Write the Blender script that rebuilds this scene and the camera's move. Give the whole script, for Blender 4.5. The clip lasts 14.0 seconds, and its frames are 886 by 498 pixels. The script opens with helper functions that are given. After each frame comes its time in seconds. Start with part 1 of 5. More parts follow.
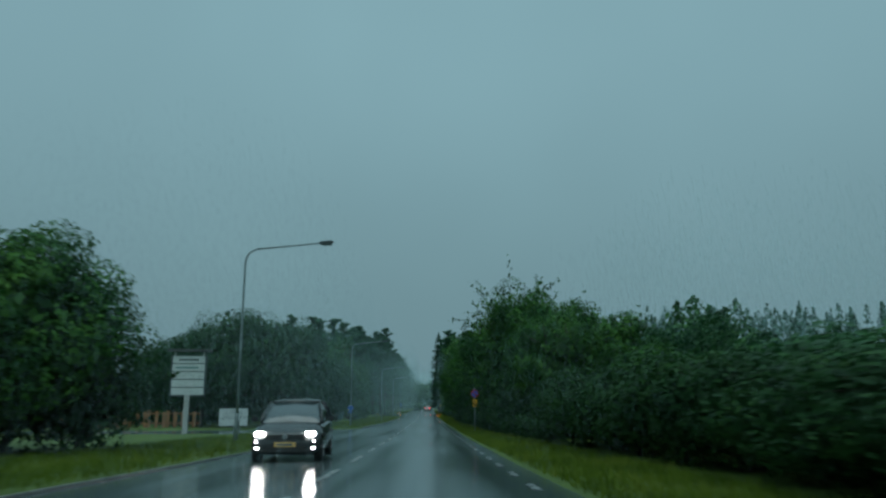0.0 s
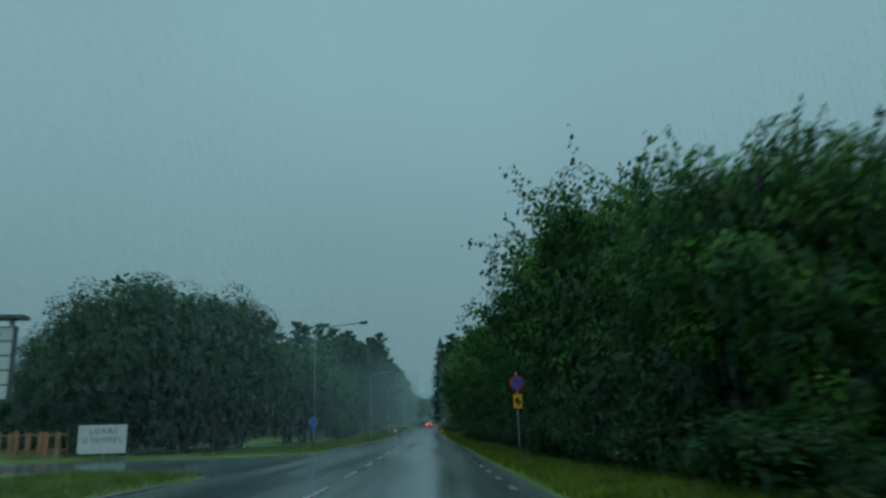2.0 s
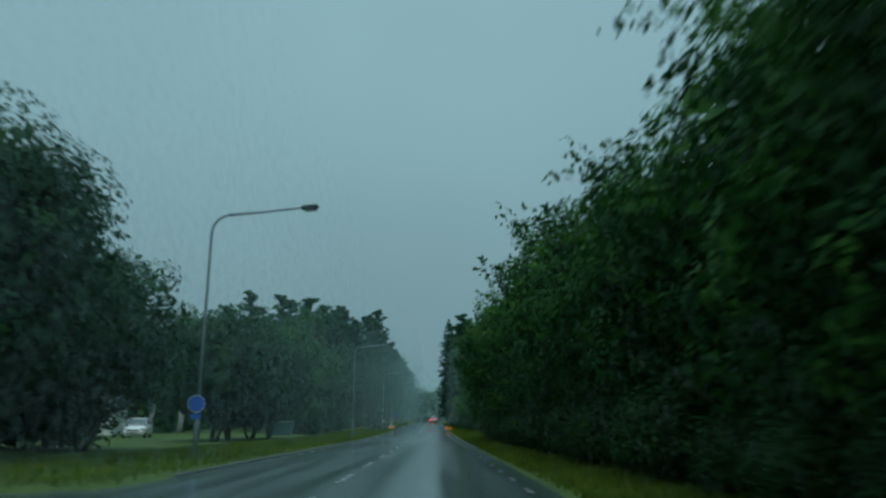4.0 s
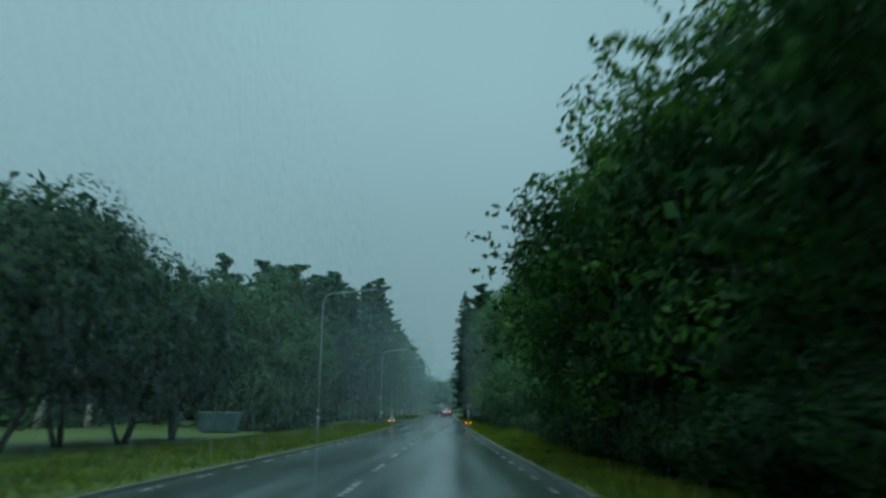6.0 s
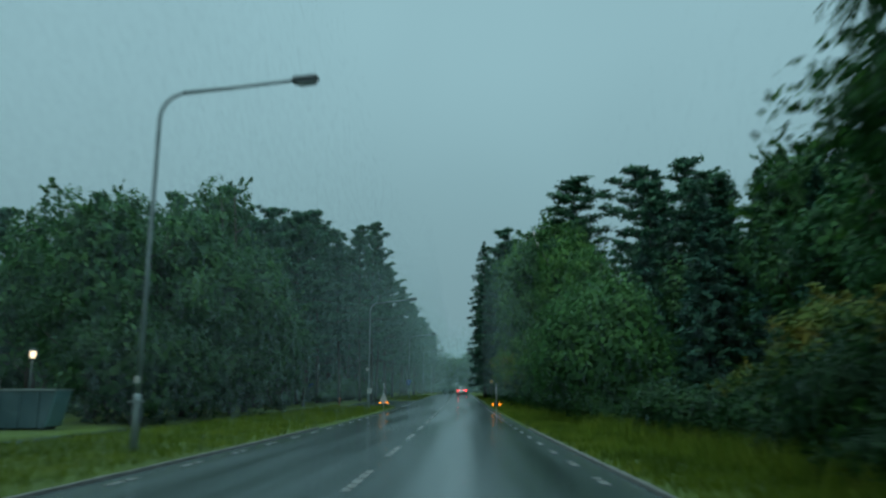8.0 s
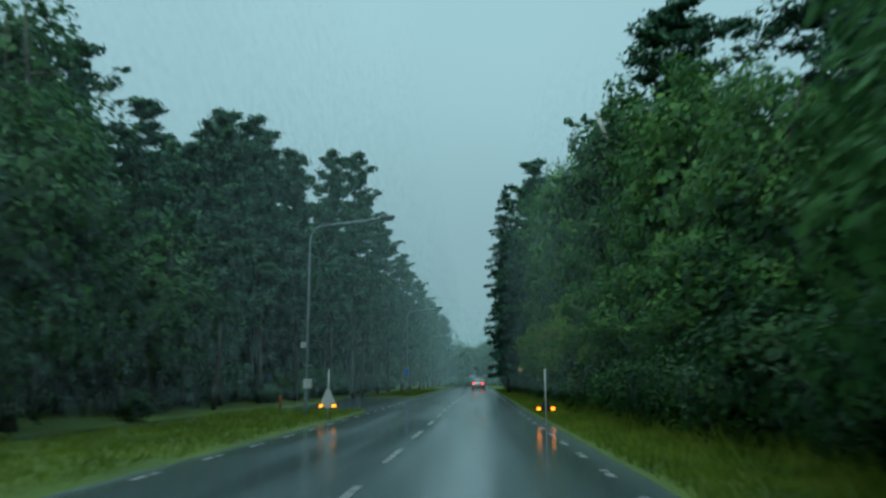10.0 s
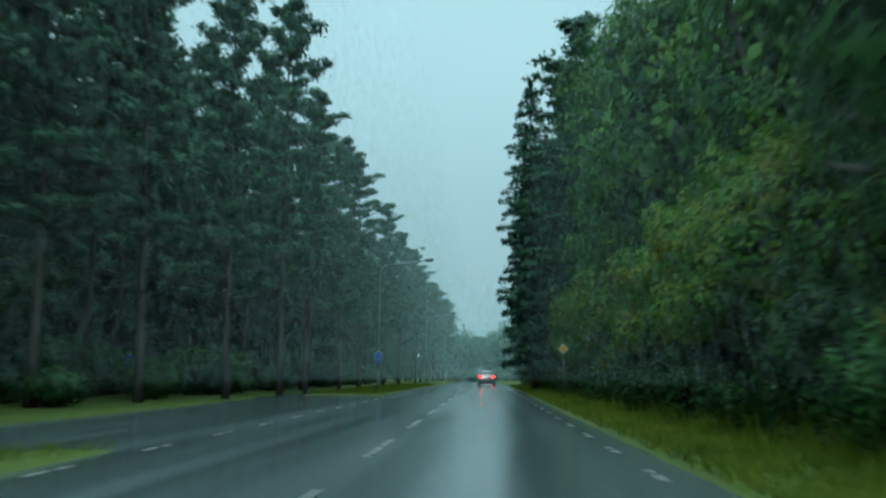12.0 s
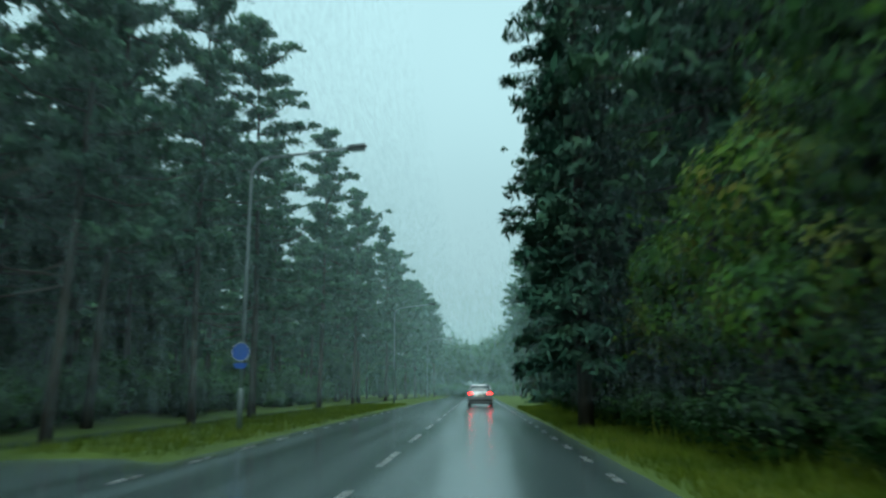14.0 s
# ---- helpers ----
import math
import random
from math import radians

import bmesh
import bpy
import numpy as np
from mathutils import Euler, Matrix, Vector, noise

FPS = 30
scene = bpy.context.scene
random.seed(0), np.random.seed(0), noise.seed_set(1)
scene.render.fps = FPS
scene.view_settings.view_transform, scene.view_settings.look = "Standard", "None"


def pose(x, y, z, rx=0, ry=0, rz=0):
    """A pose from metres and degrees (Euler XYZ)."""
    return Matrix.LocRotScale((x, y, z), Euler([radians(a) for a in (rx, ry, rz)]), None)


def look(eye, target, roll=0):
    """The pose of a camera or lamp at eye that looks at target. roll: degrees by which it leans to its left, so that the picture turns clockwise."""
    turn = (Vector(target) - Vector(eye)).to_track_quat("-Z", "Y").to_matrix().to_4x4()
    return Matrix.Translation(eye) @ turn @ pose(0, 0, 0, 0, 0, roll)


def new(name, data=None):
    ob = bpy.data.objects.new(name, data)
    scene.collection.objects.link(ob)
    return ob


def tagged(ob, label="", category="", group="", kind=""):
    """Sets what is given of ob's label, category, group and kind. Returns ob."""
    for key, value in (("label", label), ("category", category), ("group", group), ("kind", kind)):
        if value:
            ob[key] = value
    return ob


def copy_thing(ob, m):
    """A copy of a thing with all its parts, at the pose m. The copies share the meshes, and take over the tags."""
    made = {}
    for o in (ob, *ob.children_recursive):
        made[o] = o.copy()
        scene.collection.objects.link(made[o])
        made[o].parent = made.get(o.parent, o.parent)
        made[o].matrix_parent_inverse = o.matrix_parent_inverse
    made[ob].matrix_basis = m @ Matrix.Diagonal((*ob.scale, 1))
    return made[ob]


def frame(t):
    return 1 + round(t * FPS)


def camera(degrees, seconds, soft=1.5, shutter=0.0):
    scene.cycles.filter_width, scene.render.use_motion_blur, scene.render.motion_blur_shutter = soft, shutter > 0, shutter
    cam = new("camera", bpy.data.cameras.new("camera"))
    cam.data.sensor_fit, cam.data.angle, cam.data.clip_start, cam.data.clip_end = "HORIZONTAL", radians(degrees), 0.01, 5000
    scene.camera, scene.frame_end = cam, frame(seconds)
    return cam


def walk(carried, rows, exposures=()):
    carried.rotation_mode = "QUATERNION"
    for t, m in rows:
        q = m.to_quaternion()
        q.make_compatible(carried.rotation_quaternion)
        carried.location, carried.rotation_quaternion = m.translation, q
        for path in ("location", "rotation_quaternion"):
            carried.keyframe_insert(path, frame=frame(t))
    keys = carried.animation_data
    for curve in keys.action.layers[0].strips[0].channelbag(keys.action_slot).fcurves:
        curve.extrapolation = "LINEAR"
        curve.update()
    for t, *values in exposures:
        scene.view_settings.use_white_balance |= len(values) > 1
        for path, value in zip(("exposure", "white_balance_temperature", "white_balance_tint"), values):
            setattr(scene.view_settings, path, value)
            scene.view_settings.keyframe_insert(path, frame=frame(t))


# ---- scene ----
cam = camera(63.2, 14.0, soft=2.5, shutter=0.5)
PATH = [
    (0, (0.069, 17.56, 2.867), (0.111, 19.515, 3.284), -0.2),
    (0.5, (0.146, 23.219, 2.826), (0.189, 25.171, 3.258), -0.6),
    (1, (0.239, 28.931, 2.6), (0.282, 30.879, 3.05), -1.2),
    (1.5, (0.243, 34.652, 2.563), (0.29, 36.598, 3.02), -1.7),
    (2, (0.236, 40.683, 2.332), (0.281, 42.628, 2.792), -1.4),
    (2.5, (0.2, 47.001, 2.288), (0.246, 48.947, 2.749), -1.3),
    (3, (0.072, 53.499, 2.216), (0.118, 55.444, 2.678), -1.0),
    (5.5, (0.011, 85.335, 1.86), (-0.001, 87.288, 2.291), 1.5),
    (6, (-0.174, 91.592, 1.816), (-0.185, 93.544, 2.248), 0.5),
    (6.5, (-0.244, 97.733, 1.678), (-0.257, 99.684, 2.121), 0.8),
    (7, (-0.351, 103.824, 1.615), (-0.373, 105.773, 2.061), 0.7),
    (7.5, (-0.321, 109.944, 1.523), (-0.351, 111.901, 1.933), 0.0),
    (8, (-0.335, 116.246, 1.463), (-0.381, 118.209, 1.844), 0.0),
    (10.5, (-0.198, 147.492, 1.317), (-0.295, 149.457, 1.675), -0.3),
    (11, (-0.187, 153.934, 1.251), (-0.293, 155.9, 1.602), 0.0),
    (11.5, (-0.262, 160.044, 1.078), (-0.371, 162.01, 1.428), 0.1),
    (12, (-0.198, 166.273, 1.034), (-0.313, 168.239, 1.385), 0.2),
    (12.5, (-0.127, 172.615, 1.138), (-0.245, 174.58, 1.49), 0.1),
    (13, (-0.235, 179.096, 1.111), (-0.34, 181.061, 1.469), -0.0),
    (13.5, (-0.188, 185.568, 1.143), (-0.29, 187.531, 1.514), 0.4),
    (14, (-0.204, 192.135, 1.268), (-0.296, 194.095, 1.655), -0.2),
]
walk(cam, [(t, look(eye, target, roll)) for t, eye, target, roll in PATH],
     exposures=[(0.0, -0.04, 6500, 10), (3.0, 0.02, 6500, 10), (5.5, 0.22, 6600, 10), (8.0, 0.28, 6600, 10), (10.5, 0.66, 6650, 10), (12.5, 1.0, 6750, 11), (14.0, 1.10, 7000, 12)])

# ---- world and light: dim, rainy, overcast daylight ----
world = bpy.data.worlds.new("rainy_sky")
scene.world = world
world.use_nodes = True
wn, wl = world.node_tree.nodes, world.node_tree.links
wn.clear()
w_out, w_bg = wn.new("ShaderNodeOutputWorld"), wn.new("ShaderNodeBackground")
w_sky = wn.new("ShaderNodeTexSky")
w_sky.sky_type = "NISHITA"
w_sky.sun_disc = False
w_sky.sun_elevation, w_sky.sun_rotation = radians(58), radians(154)
w_sky.air_density, w_sky.dust_density, w_sky.ozone_density = 2.0, 6.0, 2.0
w_scale = wn.new("ShaderNodeVectorMath")
w_scale.operation = "SCALE"
w_scale.inputs["Scale"].default_value = 0.04
w_co, w_noise, w_ramp = wn.new("ShaderNodeTexCoord"), wn.new("ShaderNodeTexNoise"), wn.new("ShaderNodeValToRGB")
w_noise.inputs["Scale"].default_value, w_noise.inputs["Detail"].default_value = 1.6, 3.0
w_ramp.color_ramp.elements[0].position, w_ramp.color_ramp.elements[0].color = 0.3, (0.188, 0.332, 0.378, 1)
w_ramp.color_ramp.elements[1].position, w_ramp.color_ramp.elements[1].color = 0.75, (0.220, 0.388, 0.438, 1)
w_mix = wn.new("ShaderNodeMixRGB")
w_mix.inputs["Fac"].default_value = 0.95
wl.new(w_co.outputs["Generated"], w_noise.inputs["Vector"])
wl.new(w_noise.outputs["Fac"], w_ramp.inputs["Fac"])
wl.new(w_sky.outputs["Color"], w_scale.inputs[0])
wl.new(w_scale.outputs["Vector"], w_mix.inputs["Color1"])
wl.new(w_ramp.outputs["Color"], w_mix.inputs["Color2"])
# an overcast sky is brighter overhead than near the horizon
w_sep, w_up, w_low, w_both = wn.new("ShaderNodeSeparateXYZ"), wn.new("ShaderNodeMapRange"), wn.new("ShaderNodeMapRange"), wn.new("ShaderNodeMath")
w_up.interpolation_type = w_low.interpolation_type = "SMOOTHSTEP"
w_up.inputs["From Min"].default_value, w_up.inputs["From Max"].default_value = 0.5, 1.0
w_up.inputs["To Min"].default_value, w_up.inputs["To Max"].default_value = 1.0, 2.4
w_low.inputs["From Min"].default_value, w_low.inputs["From Max"].default_value = 0.0, 0.52
w_low.inputs["To Min"].default_value, w_low.inputs["To Max"].default_value = 0.76, 1.09
w_both.operation = "MULTIPLY"
wl.new(w_co.outputs["Generated"], w_sep.inputs[0])
wl.new(w_sep.outputs["Z"], w_up.inputs["Value"])
wl.new(w_sep.outputs["Z"], w_low.inputs["Value"])
wl.new(w_up.outputs["Result"], w_both.inputs[0])
wl.new(w_low.outputs["Result"], w_both.inputs[1])
wl.new(w_both.outputs[0], w_bg.inputs["Strength"])
wl.new(w_mix.outputs["Color"], w_bg.inputs["Color"])
wl.new(w_bg.outputs["Background"], w_out.inputs["Surface"])
sun = new("sun", bpy.data.lights.new("sun", "SUN"))
sun.data.energy, sun.data.angle, sun.data.color = 1.0, radians(60), (0.82, 1.0, 0.97)
sun.matrix_world = look((-5, -28, 43), (0, 0, 0))

# ---- materials ----
def nodes_of(name):
    m = bpy.data.materials.new(name)
    m.use_nodes = True
    n = m.node_tree.nodes
    return m, n, m.node_tree.links, n["Principled BSDF"]


def surface(name, dark, light, rough=0.6, scale=4.0, fine=40.0, bump=0.2, metal=0.0, depth=0.01, spec=0.5):
    """A worn surface: two colours mixed by coarse and fine noise, uneven gloss and a fine relief."""
    m, n, l, b = nodes_of(name)
    co = n.new("ShaderNodeTexCoord")
    big, small, add = n.new("ShaderNodeTexNoise"), n.new("ShaderNodeTexNoise"), n.new("ShaderNodeMath")
    big.inputs["Scale"].default_value, small.inputs["Scale"].default_value = scale, fine
    big.inputs["Detail"].default_value = 4
    add.operation = "MULTIPLY_ADD"
    add.inputs[1].default_value = 0.45
    mix = n.new("ShaderNodeMixRGB")
    mix.inputs["Color1"].default_value, mix.inputs["Color2"].default_value = (*dark, 1), (*light, 1)
    ramp = n.new("ShaderNodeMapRange")
    ramp.inputs["From Min"].default_value, ramp.inputs["From Max"].default_value = 0.4, 1.0
    rr = n.new("ShaderNodeMapRange")
    rr.inputs["To Min"].default_value, rr.inputs["To Max"].default_value = rough * 0.75, min(1, rough * 1.25)
    bp = n.new("ShaderNodeBump")
    bp.inputs["Strength"].default_value, bp.inputs["Distance"].default_value = bump, depth
    for t in (big, small):
        l.new(co.outputs["Object"], t.inputs["Vector"])
    l.new(small.outputs["Fac"], add.inputs[0])
    l.new(big.outputs["Fac"], add.inputs[2])
    l.new(add.outputs[0], ramp.inputs["Value"])
    l.new(ramp.outputs["Result"], mix.inputs["Fac"])
    l.new(mix.outputs["Color"], b.inputs["Base Color"])
    l.new(big.outputs["Fac"], rr.inputs["Value"])
    l.new(rr.outputs["Result"], b.inputs["Roughness"])
    l.new(small.outputs["Fac"], bp.inputs["Height"])
    l.new(bp.outputs["Normal"], b.inputs["Normal"])
    b.inputs["Metallic"].default_value = metal
    b.inputs["Specular IOR Level"].default_value = spec
    return m


def leaf_material(name, colours, rough=0.42, through_light=0.3):
    """Wet leaves: each one takes its own tone; a part of the light passes through."""
    m, n, l, b = nodes_of(name)
    geo, ramp, co, noise_ = n.new("ShaderNodeNewGeometry"), n.new("ShaderNodeValToRGB"), n.new("ShaderNodeTexCoord"), n.new("ShaderNodeTexNoise")
    noise_.inputs["Scale"].default_value = 0.85
    spread = n.new("ShaderNodeMapRange")
    spread.inputs["From Min"].default_value, spread.inputs["From Max"].default_value = 0.34, 0.66
    mix = n.new("ShaderNodeMath")
    mix.operation = "MULTIPLY_ADD"
    mix.inputs[1].default_value = 0.24
    half = n.new("ShaderNodeMath")
    half.operation = "MULTIPLY"
    half.inputs[1].default_value = 0.80
    e = ramp.color_ramp.elements
    e[0].position, e[0].color = 0.15, (*colours[0], 1)
    e[1].position, e[1].color = 0.95, (*colours[-1], 1)
    for k, c in enumerate(colours[1:-1]):
        e.new(0.15 + 0.8 * (k + 1) / (len(colours) - 1)).color = (*c, 1)
    l.new(co.outputs["Object"], noise_.inputs["Vector"])
    l.new(noise_.outputs["Fac"], spread.inputs["Value"])
    l.new(spread.outputs["Result"], half.inputs[0])
    l.new(geo.outputs["Random Per Island"], mix.inputs[0])
    l.new(half.outputs[0], mix.inputs[2])
    l.new(mix.outputs[0], ramp.inputs["Fac"])
    l.new(ramp.outputs["Color"], b.inputs["Base Color"])
    b.inputs["Roughness"].default_value = rough
    b.inputs["Specular IOR Level"].default_value = 0.11
    tr, ms, out = n.new("ShaderNodeBsdfTranslucent"), n.new("ShaderNodeMixShader"), n["Material Output"]
    l.new(ramp.outputs["Color"], tr.inputs["Color"])
    ms.inputs["Fac"].default_value = through_light
    l.new(b.outputs["BSDF"], ms.inputs[1])
    l.new(tr.outputs["BSDF"], ms.inputs[2])
    l.new(ms.outputs["Shader"], out.inputs["Surface"])
    return m


def wet_asphalt():
    """Dark asphalt under a film of rain water: gloss broken by grain, wheel tracks and shallow puddles."""
    m, n, l, b = nodes_of("wet_asphalt")
    co = n.new("ShaderNodeTexCoord")
    grain, patch, streak = (n.new("ShaderNodeTexNoise") for _ in range(3))
    stretch = n.new("ShaderNodeMapping")
    stretch.inputs["Scale"].default_value = (1.1, 0.05, 1.0)
    grain.inputs["Scale"].default_value, patch.inputs["Scale"].default_value, streak.inputs["Scale"].default_value = 55, 0.5, 1.0
    patch.inputs["Detail"].default_value, streak.inputs["Detail"].default_value = 5, 4
    col, mix = n.new("ShaderNodeValToRGB"), n.new("ShaderNodeMath")
    mix.operation = "MULTIPLY_ADD"
    mix.inputs[1].default_value = 0.35
    e = col.color_ramp.elements
    e[0].position, e[0].color = 0.35, (0.040, 0.057, 0.060, 1)
    e[1].position, e[1].color = 0.95, (0.092, 0.130, 0.136, 1)
    rough = n.new("ShaderNodeMapRange")
    rough.inputs["From Min"].default_value, rough.inputs["From Max"].default_value = 0.35, 0.7
    rough.inputs["To Min"].default_value, rough.inputs["To Max"].default_value = 0.13, 0.27
    bump, ripple = n.new("ShaderNodeBump"), n.new("ShaderNodeBump")
    bump.inputs["Strength"].default_value, bump.inputs["Distance"].default_value = 0.09, 0.004
    ripple.inputs["Strength"].default_value, ripple.inputs["Distance"].default_value = 0.12, 0.02
    l.new(co.outputs["Object"], grain.inputs["Vector"])
    l.new(co.outputs["Object"], patch.inputs["Vector"])
    l.new(co.outputs["Object"], stretch.inputs["Vector"])
    l.new(stretch.outputs["Vector"], streak.inputs["Vector"])
    l.new(grain.outputs["Fac"], mix.inputs[0])
    l.new(streak.outputs["Fac"], mix.inputs[2])
    l.new(mix.outputs[0], col.inputs["Fac"])
    l.new(col.outputs["Color"], b.inputs["Base Color"])
    l.new(streak.outputs["Fac"], rough.inputs["Value"])
    l.new(rough.outputs["Result"], b.inputs["Roughness"])
    l.new(patch.outputs["Fac"], ripple.inputs["Height"])
    l.new(grain.outputs["Fac"], bump.inputs["Height"])
    l.new(ripple.outputs["Normal"], bump.inputs["Normal"])
    l.new(bump.outputs["Normal"], b.inputs["Normal"])
    b.inputs["IOR"].default_value = 1.5
    return m


def rain_water(clearness):
    """Falling drops drawn out into streaks: mostly clear, a part of the light is scattered."""
    m, n, l, b = nodes_of("falling_rain_water")
    b.inputs["Base Color"].default_value = (0.66, 0.93, 0.96, 1)
    b.inputs["Roughness"].default_value = 0.4
    tr, clear, half, mostly, out = n.new("ShaderNodeBsdfTranslucent"), n.new("ShaderNodeBsdfTransparent"), n.new("ShaderNodeMixShader"), n.new("ShaderNodeMixShader"), n["Material Output"]
    tr.inputs["Color"].default_value = (0.66, 0.93, 0.96, 1)
    half.inputs["Fac"].default_value, mostly.inputs["Fac"].default_value = 0.5, clearness
    l.new(b.outputs["BSDF"], half.inputs[1])
    l.new(tr.outputs["BSDF"], half.inputs[2])
    l.new(half.outputs["Shader"], mostly.inputs[1])
    l.new(clear.outputs["BSDF"], mostly.inputs[2])
    l.new(mostly.outputs["Shader"], out.inputs["Surface"])
    return m


def glow(name, colour, strength):
    m, n, l, b = nodes_of(name)
    b.inputs["Base Color"].default_value = (*colour, 1)
    b.inputs["Emission Color"].default_value = (*colour, 1)
    b.inputs["Emission Strength"].default_value = strength
    b.inputs["Roughness"].default_value = 0.2
    return m


def plain(name, colour, rough=0.4, metal=0.0):
    return surface(name, tuple(c * 0.85 for c in colour), colour, rough, 3.0, 60.0, 0.05, metal, 0.002)


ASPHALT = wet_asphalt()
GROUND = surface("grassy_soil", (0.034, 0.062, 0.015), (0.084, 0.132, 0.022), 0.75, 0.35, 14.0, 0.7, depth=0.05, spec=0.25)
BLADES = leaf_material("grass_blades", [(0.056, 0.096, 0.012), (0.098, 0.152, 0.016), (0.145, 0.182, 0.026)], 0.5, 0.35)
PAINT = surface("worn_white_road_paint", (0.06, 0.07, 0.07), (0.28, 0.30, 0.30), 0.28, 2.5, 12.0, 0.2)
KERB = surface("wet_concrete_kerb", (0.07, 0.075, 0.07), (0.17, 0.175, 0.165), 0.45, 2.0, 30.0, 0.3)
GALV = surface("galvanised_steel", (0.14, 0.185, 0.195), (0.24, 0.30, 0.31), 0.45, 1.5, 30.0, 0.08, 0.4)
LAMP_GREY = surface("lamp_housing_grey", (0.025, 0.045, 0.05), (0.05, 0.075, 0.08), 0.45, 6.0, 40.0, 0.1)
LENS = plain("frosted_lamp_glass", (0.16, 0.21, 0.22), 0.25)
BARK = surface("wet_dark_bark", (0.022, 0.018, 0.014), (0.060, 0.050, 0.040), 0.7, 3.0, 22.0, 0.9, depth=0.03)
PINE_BARK = surface("reddish_pine_bark", (0.018, 0.017, 0.015), (0.062, 0.042, 0.030), 0.75, 1.2, 16.0, 1.0, depth=0.03)
BIRCH_BARK = surface("white_birch_bark", (0.06, 0.06, 0.055), (0.55, 0.54, 0.50), 0.6, 2.5, 9.0, 0.4, depth=0.01)
LEAF_ELM = leaf_material("dark_green_leaves", [(0.012, 0.052, 0.013), (0.028, 0.100, 0.020), (0.078, 0.200, 0.034)])
# hedge and verge leaves, darker; shade under the trees is partly in the colour
LEAF_HEDGE = leaf_material("shade_toned_hedge_leaves", [(0.010, 0.036, 0.013), (0.018, 0.058, 0.017), (0.036, 0.094, 0.024)])
LEAF_TALL = leaf_material("deep_wood_leaves", [(0.023, 0.078, 0.030), (0.040, 0.121, 0.041), (0.066, 0.167, 0.048)])
LEAF_EDGE = leaf_material("wood_edge_leaves", [(0.030, 0.098, 0.031), (0.062, 0.170, 0.044), (0.118, 0.252, 0.054)])
LEAF_LINDEN = leaf_material("deep_green_leaves", [(0.012, 0.047, 0.022), (0.020, 0.068, 0.026), (0.031, 0.091, 0.030)])
LEAF_MAPLE = leaf_material("yellowing_maple_leaves", [(0.047, 0.148, 0.028), (0.086, 0.212, 0.034), (0.146, 0.249, 0.040), (0.189, 0.180, 0.038)], 0.4, 0.35)
LEAF_AUTUMN = leaf_material("ochre_autumn_leaves", [(0.048, 0.106, 0.022), (0.095, 0.138, 0.028), (0.180, 0.148, 0.030)], 0.5, 0.3)
LEAF_ROUND = leaf_material("fresh_green_bush_leaves", [(0.033, 0.106, 0.034), (0.052, 0.148, 0.042), (0.074, 0.185, 0.050)])
LEAF_BIRCH = leaf_material("birch_leaves", [(0.028, 0.087, 0.030), (0.044, 0.122, 0.038), (0.067, 0.154, 0.042)])
NEEDLES = leaf_material("pine_needles", [(0.026, 0.086, 0.054), (0.043, 0.123, 0.070), (0.063, 0.155, 0.079)], 0.5, 0.15)
SPRUCE = leaf_material("spruce_needles", [(0.022, 0.077, 0.055), (0.036, 0.109, 0.071), (0.055, 0.139, 0.079)], 0.5, 0.12)
# paler, bluer leaf tones: the haze of distance is put into the colour
HAZE_WOOD = leaf_material("far_woods_haze_tint", [(0.043, 0.101, 0.075), (0.064, 0.133, 0.100), (0.085, 0.159, 0.120)], 0.7, 0.2)
RAIN, FAR_RAIN = rain_water(0.90), rain_water(0.72)
WHITE = plain("white_board_paint", (0.72, 0.74, 0.74), 0.3)
PALE = plain("pale_reflective_sheet", (0.34, 0.37, 0.36), 0.35)
INK = plain("dark_blue_grey_ink", (0.06, 0.09, 0.10), 0.5)
TEAL_INK = plain("teal_ink", (0.10, 0.22, 0.22), 0.5)
BLACK = plain("black_plastic", (0.012, 0.012, 0.013), 0.4)
BLUE = plain("blue_sign_sheet", (0.015, 0.10, 0.45), 0.35)
RED = plain("red_sign_sheet", (0.34, 0.018, 0.018), 0.35)
YELLOW = plain("yellow_sign_sheet", (0.58, 0.31, 0.02), 0.35)
ORANGE = plain("orange_red_enamel", (0.40, 0.10, 0.02), 0.4)
TIMBER = surface("orange_brown_timber", (0.10, 0.050, 0.025), (0.30, 0.145, 0.060), 0.6, 1.5, 20.0, 0.3)
TEAL_PALE = surface("pale_teal_sheet_metal", (0.05, 0.13, 0.15), (0.09, 0.20, 0.22), 0.45, 1.5, 25.0, 0.15)
TEAL_BOX = surface("dark_teal_sheet_metal", (0.015, 0.045, 0.055), (0.03, 0.075, 0.09), 0.45, 1.5, 25.0, 0.15)
RENDER_WALL = surface("pale_rendered_wall", (0.48, 0.49, 0.47), (0.64, 0.65, 0.62), 0.7, 1.2, 30.0, 0.2)
ROOF = surface("dark_roof_sheet", (0.03, 0.035, 0.04), (0.07, 0.075, 0.08), 0.5, 1.2, 25.0, 0.2)
GLASS_DARK = surface("dark_car_glass", (0.02, 0.03, 0.033), (0.03, 0.045, 0.05), 0.05, 3.0, 60.0, 0.0, 0.0, 0.002, 1.0)
DULL_STEEL = plain("weathered_grey_steel", (0.07, 0.08, 0.08), 0.6, 0.2)
TYRE = plain("tyre_rubber", (0.014, 0.014, 0.014), 0.6)
RIM = plain("alloy_rim", (0.35, 0.36, 0.37), 0.3, 0.8)
PAINT_GREY = plain("dark_grey_car_paint", (0.045, 0.050, 0.052), 0.16, 0.3)
PAINT_SILVER = plain("silver_car_paint", (0.42, 0.43, 0.44), 0.2, 0.5)
PAINT_WHITE = plain("white_car_paint", (0.72, 0.73, 0.73), 0.2)
PLATE = plain("pale_plate", (0.62, 0.60, 0.45), 0.35)
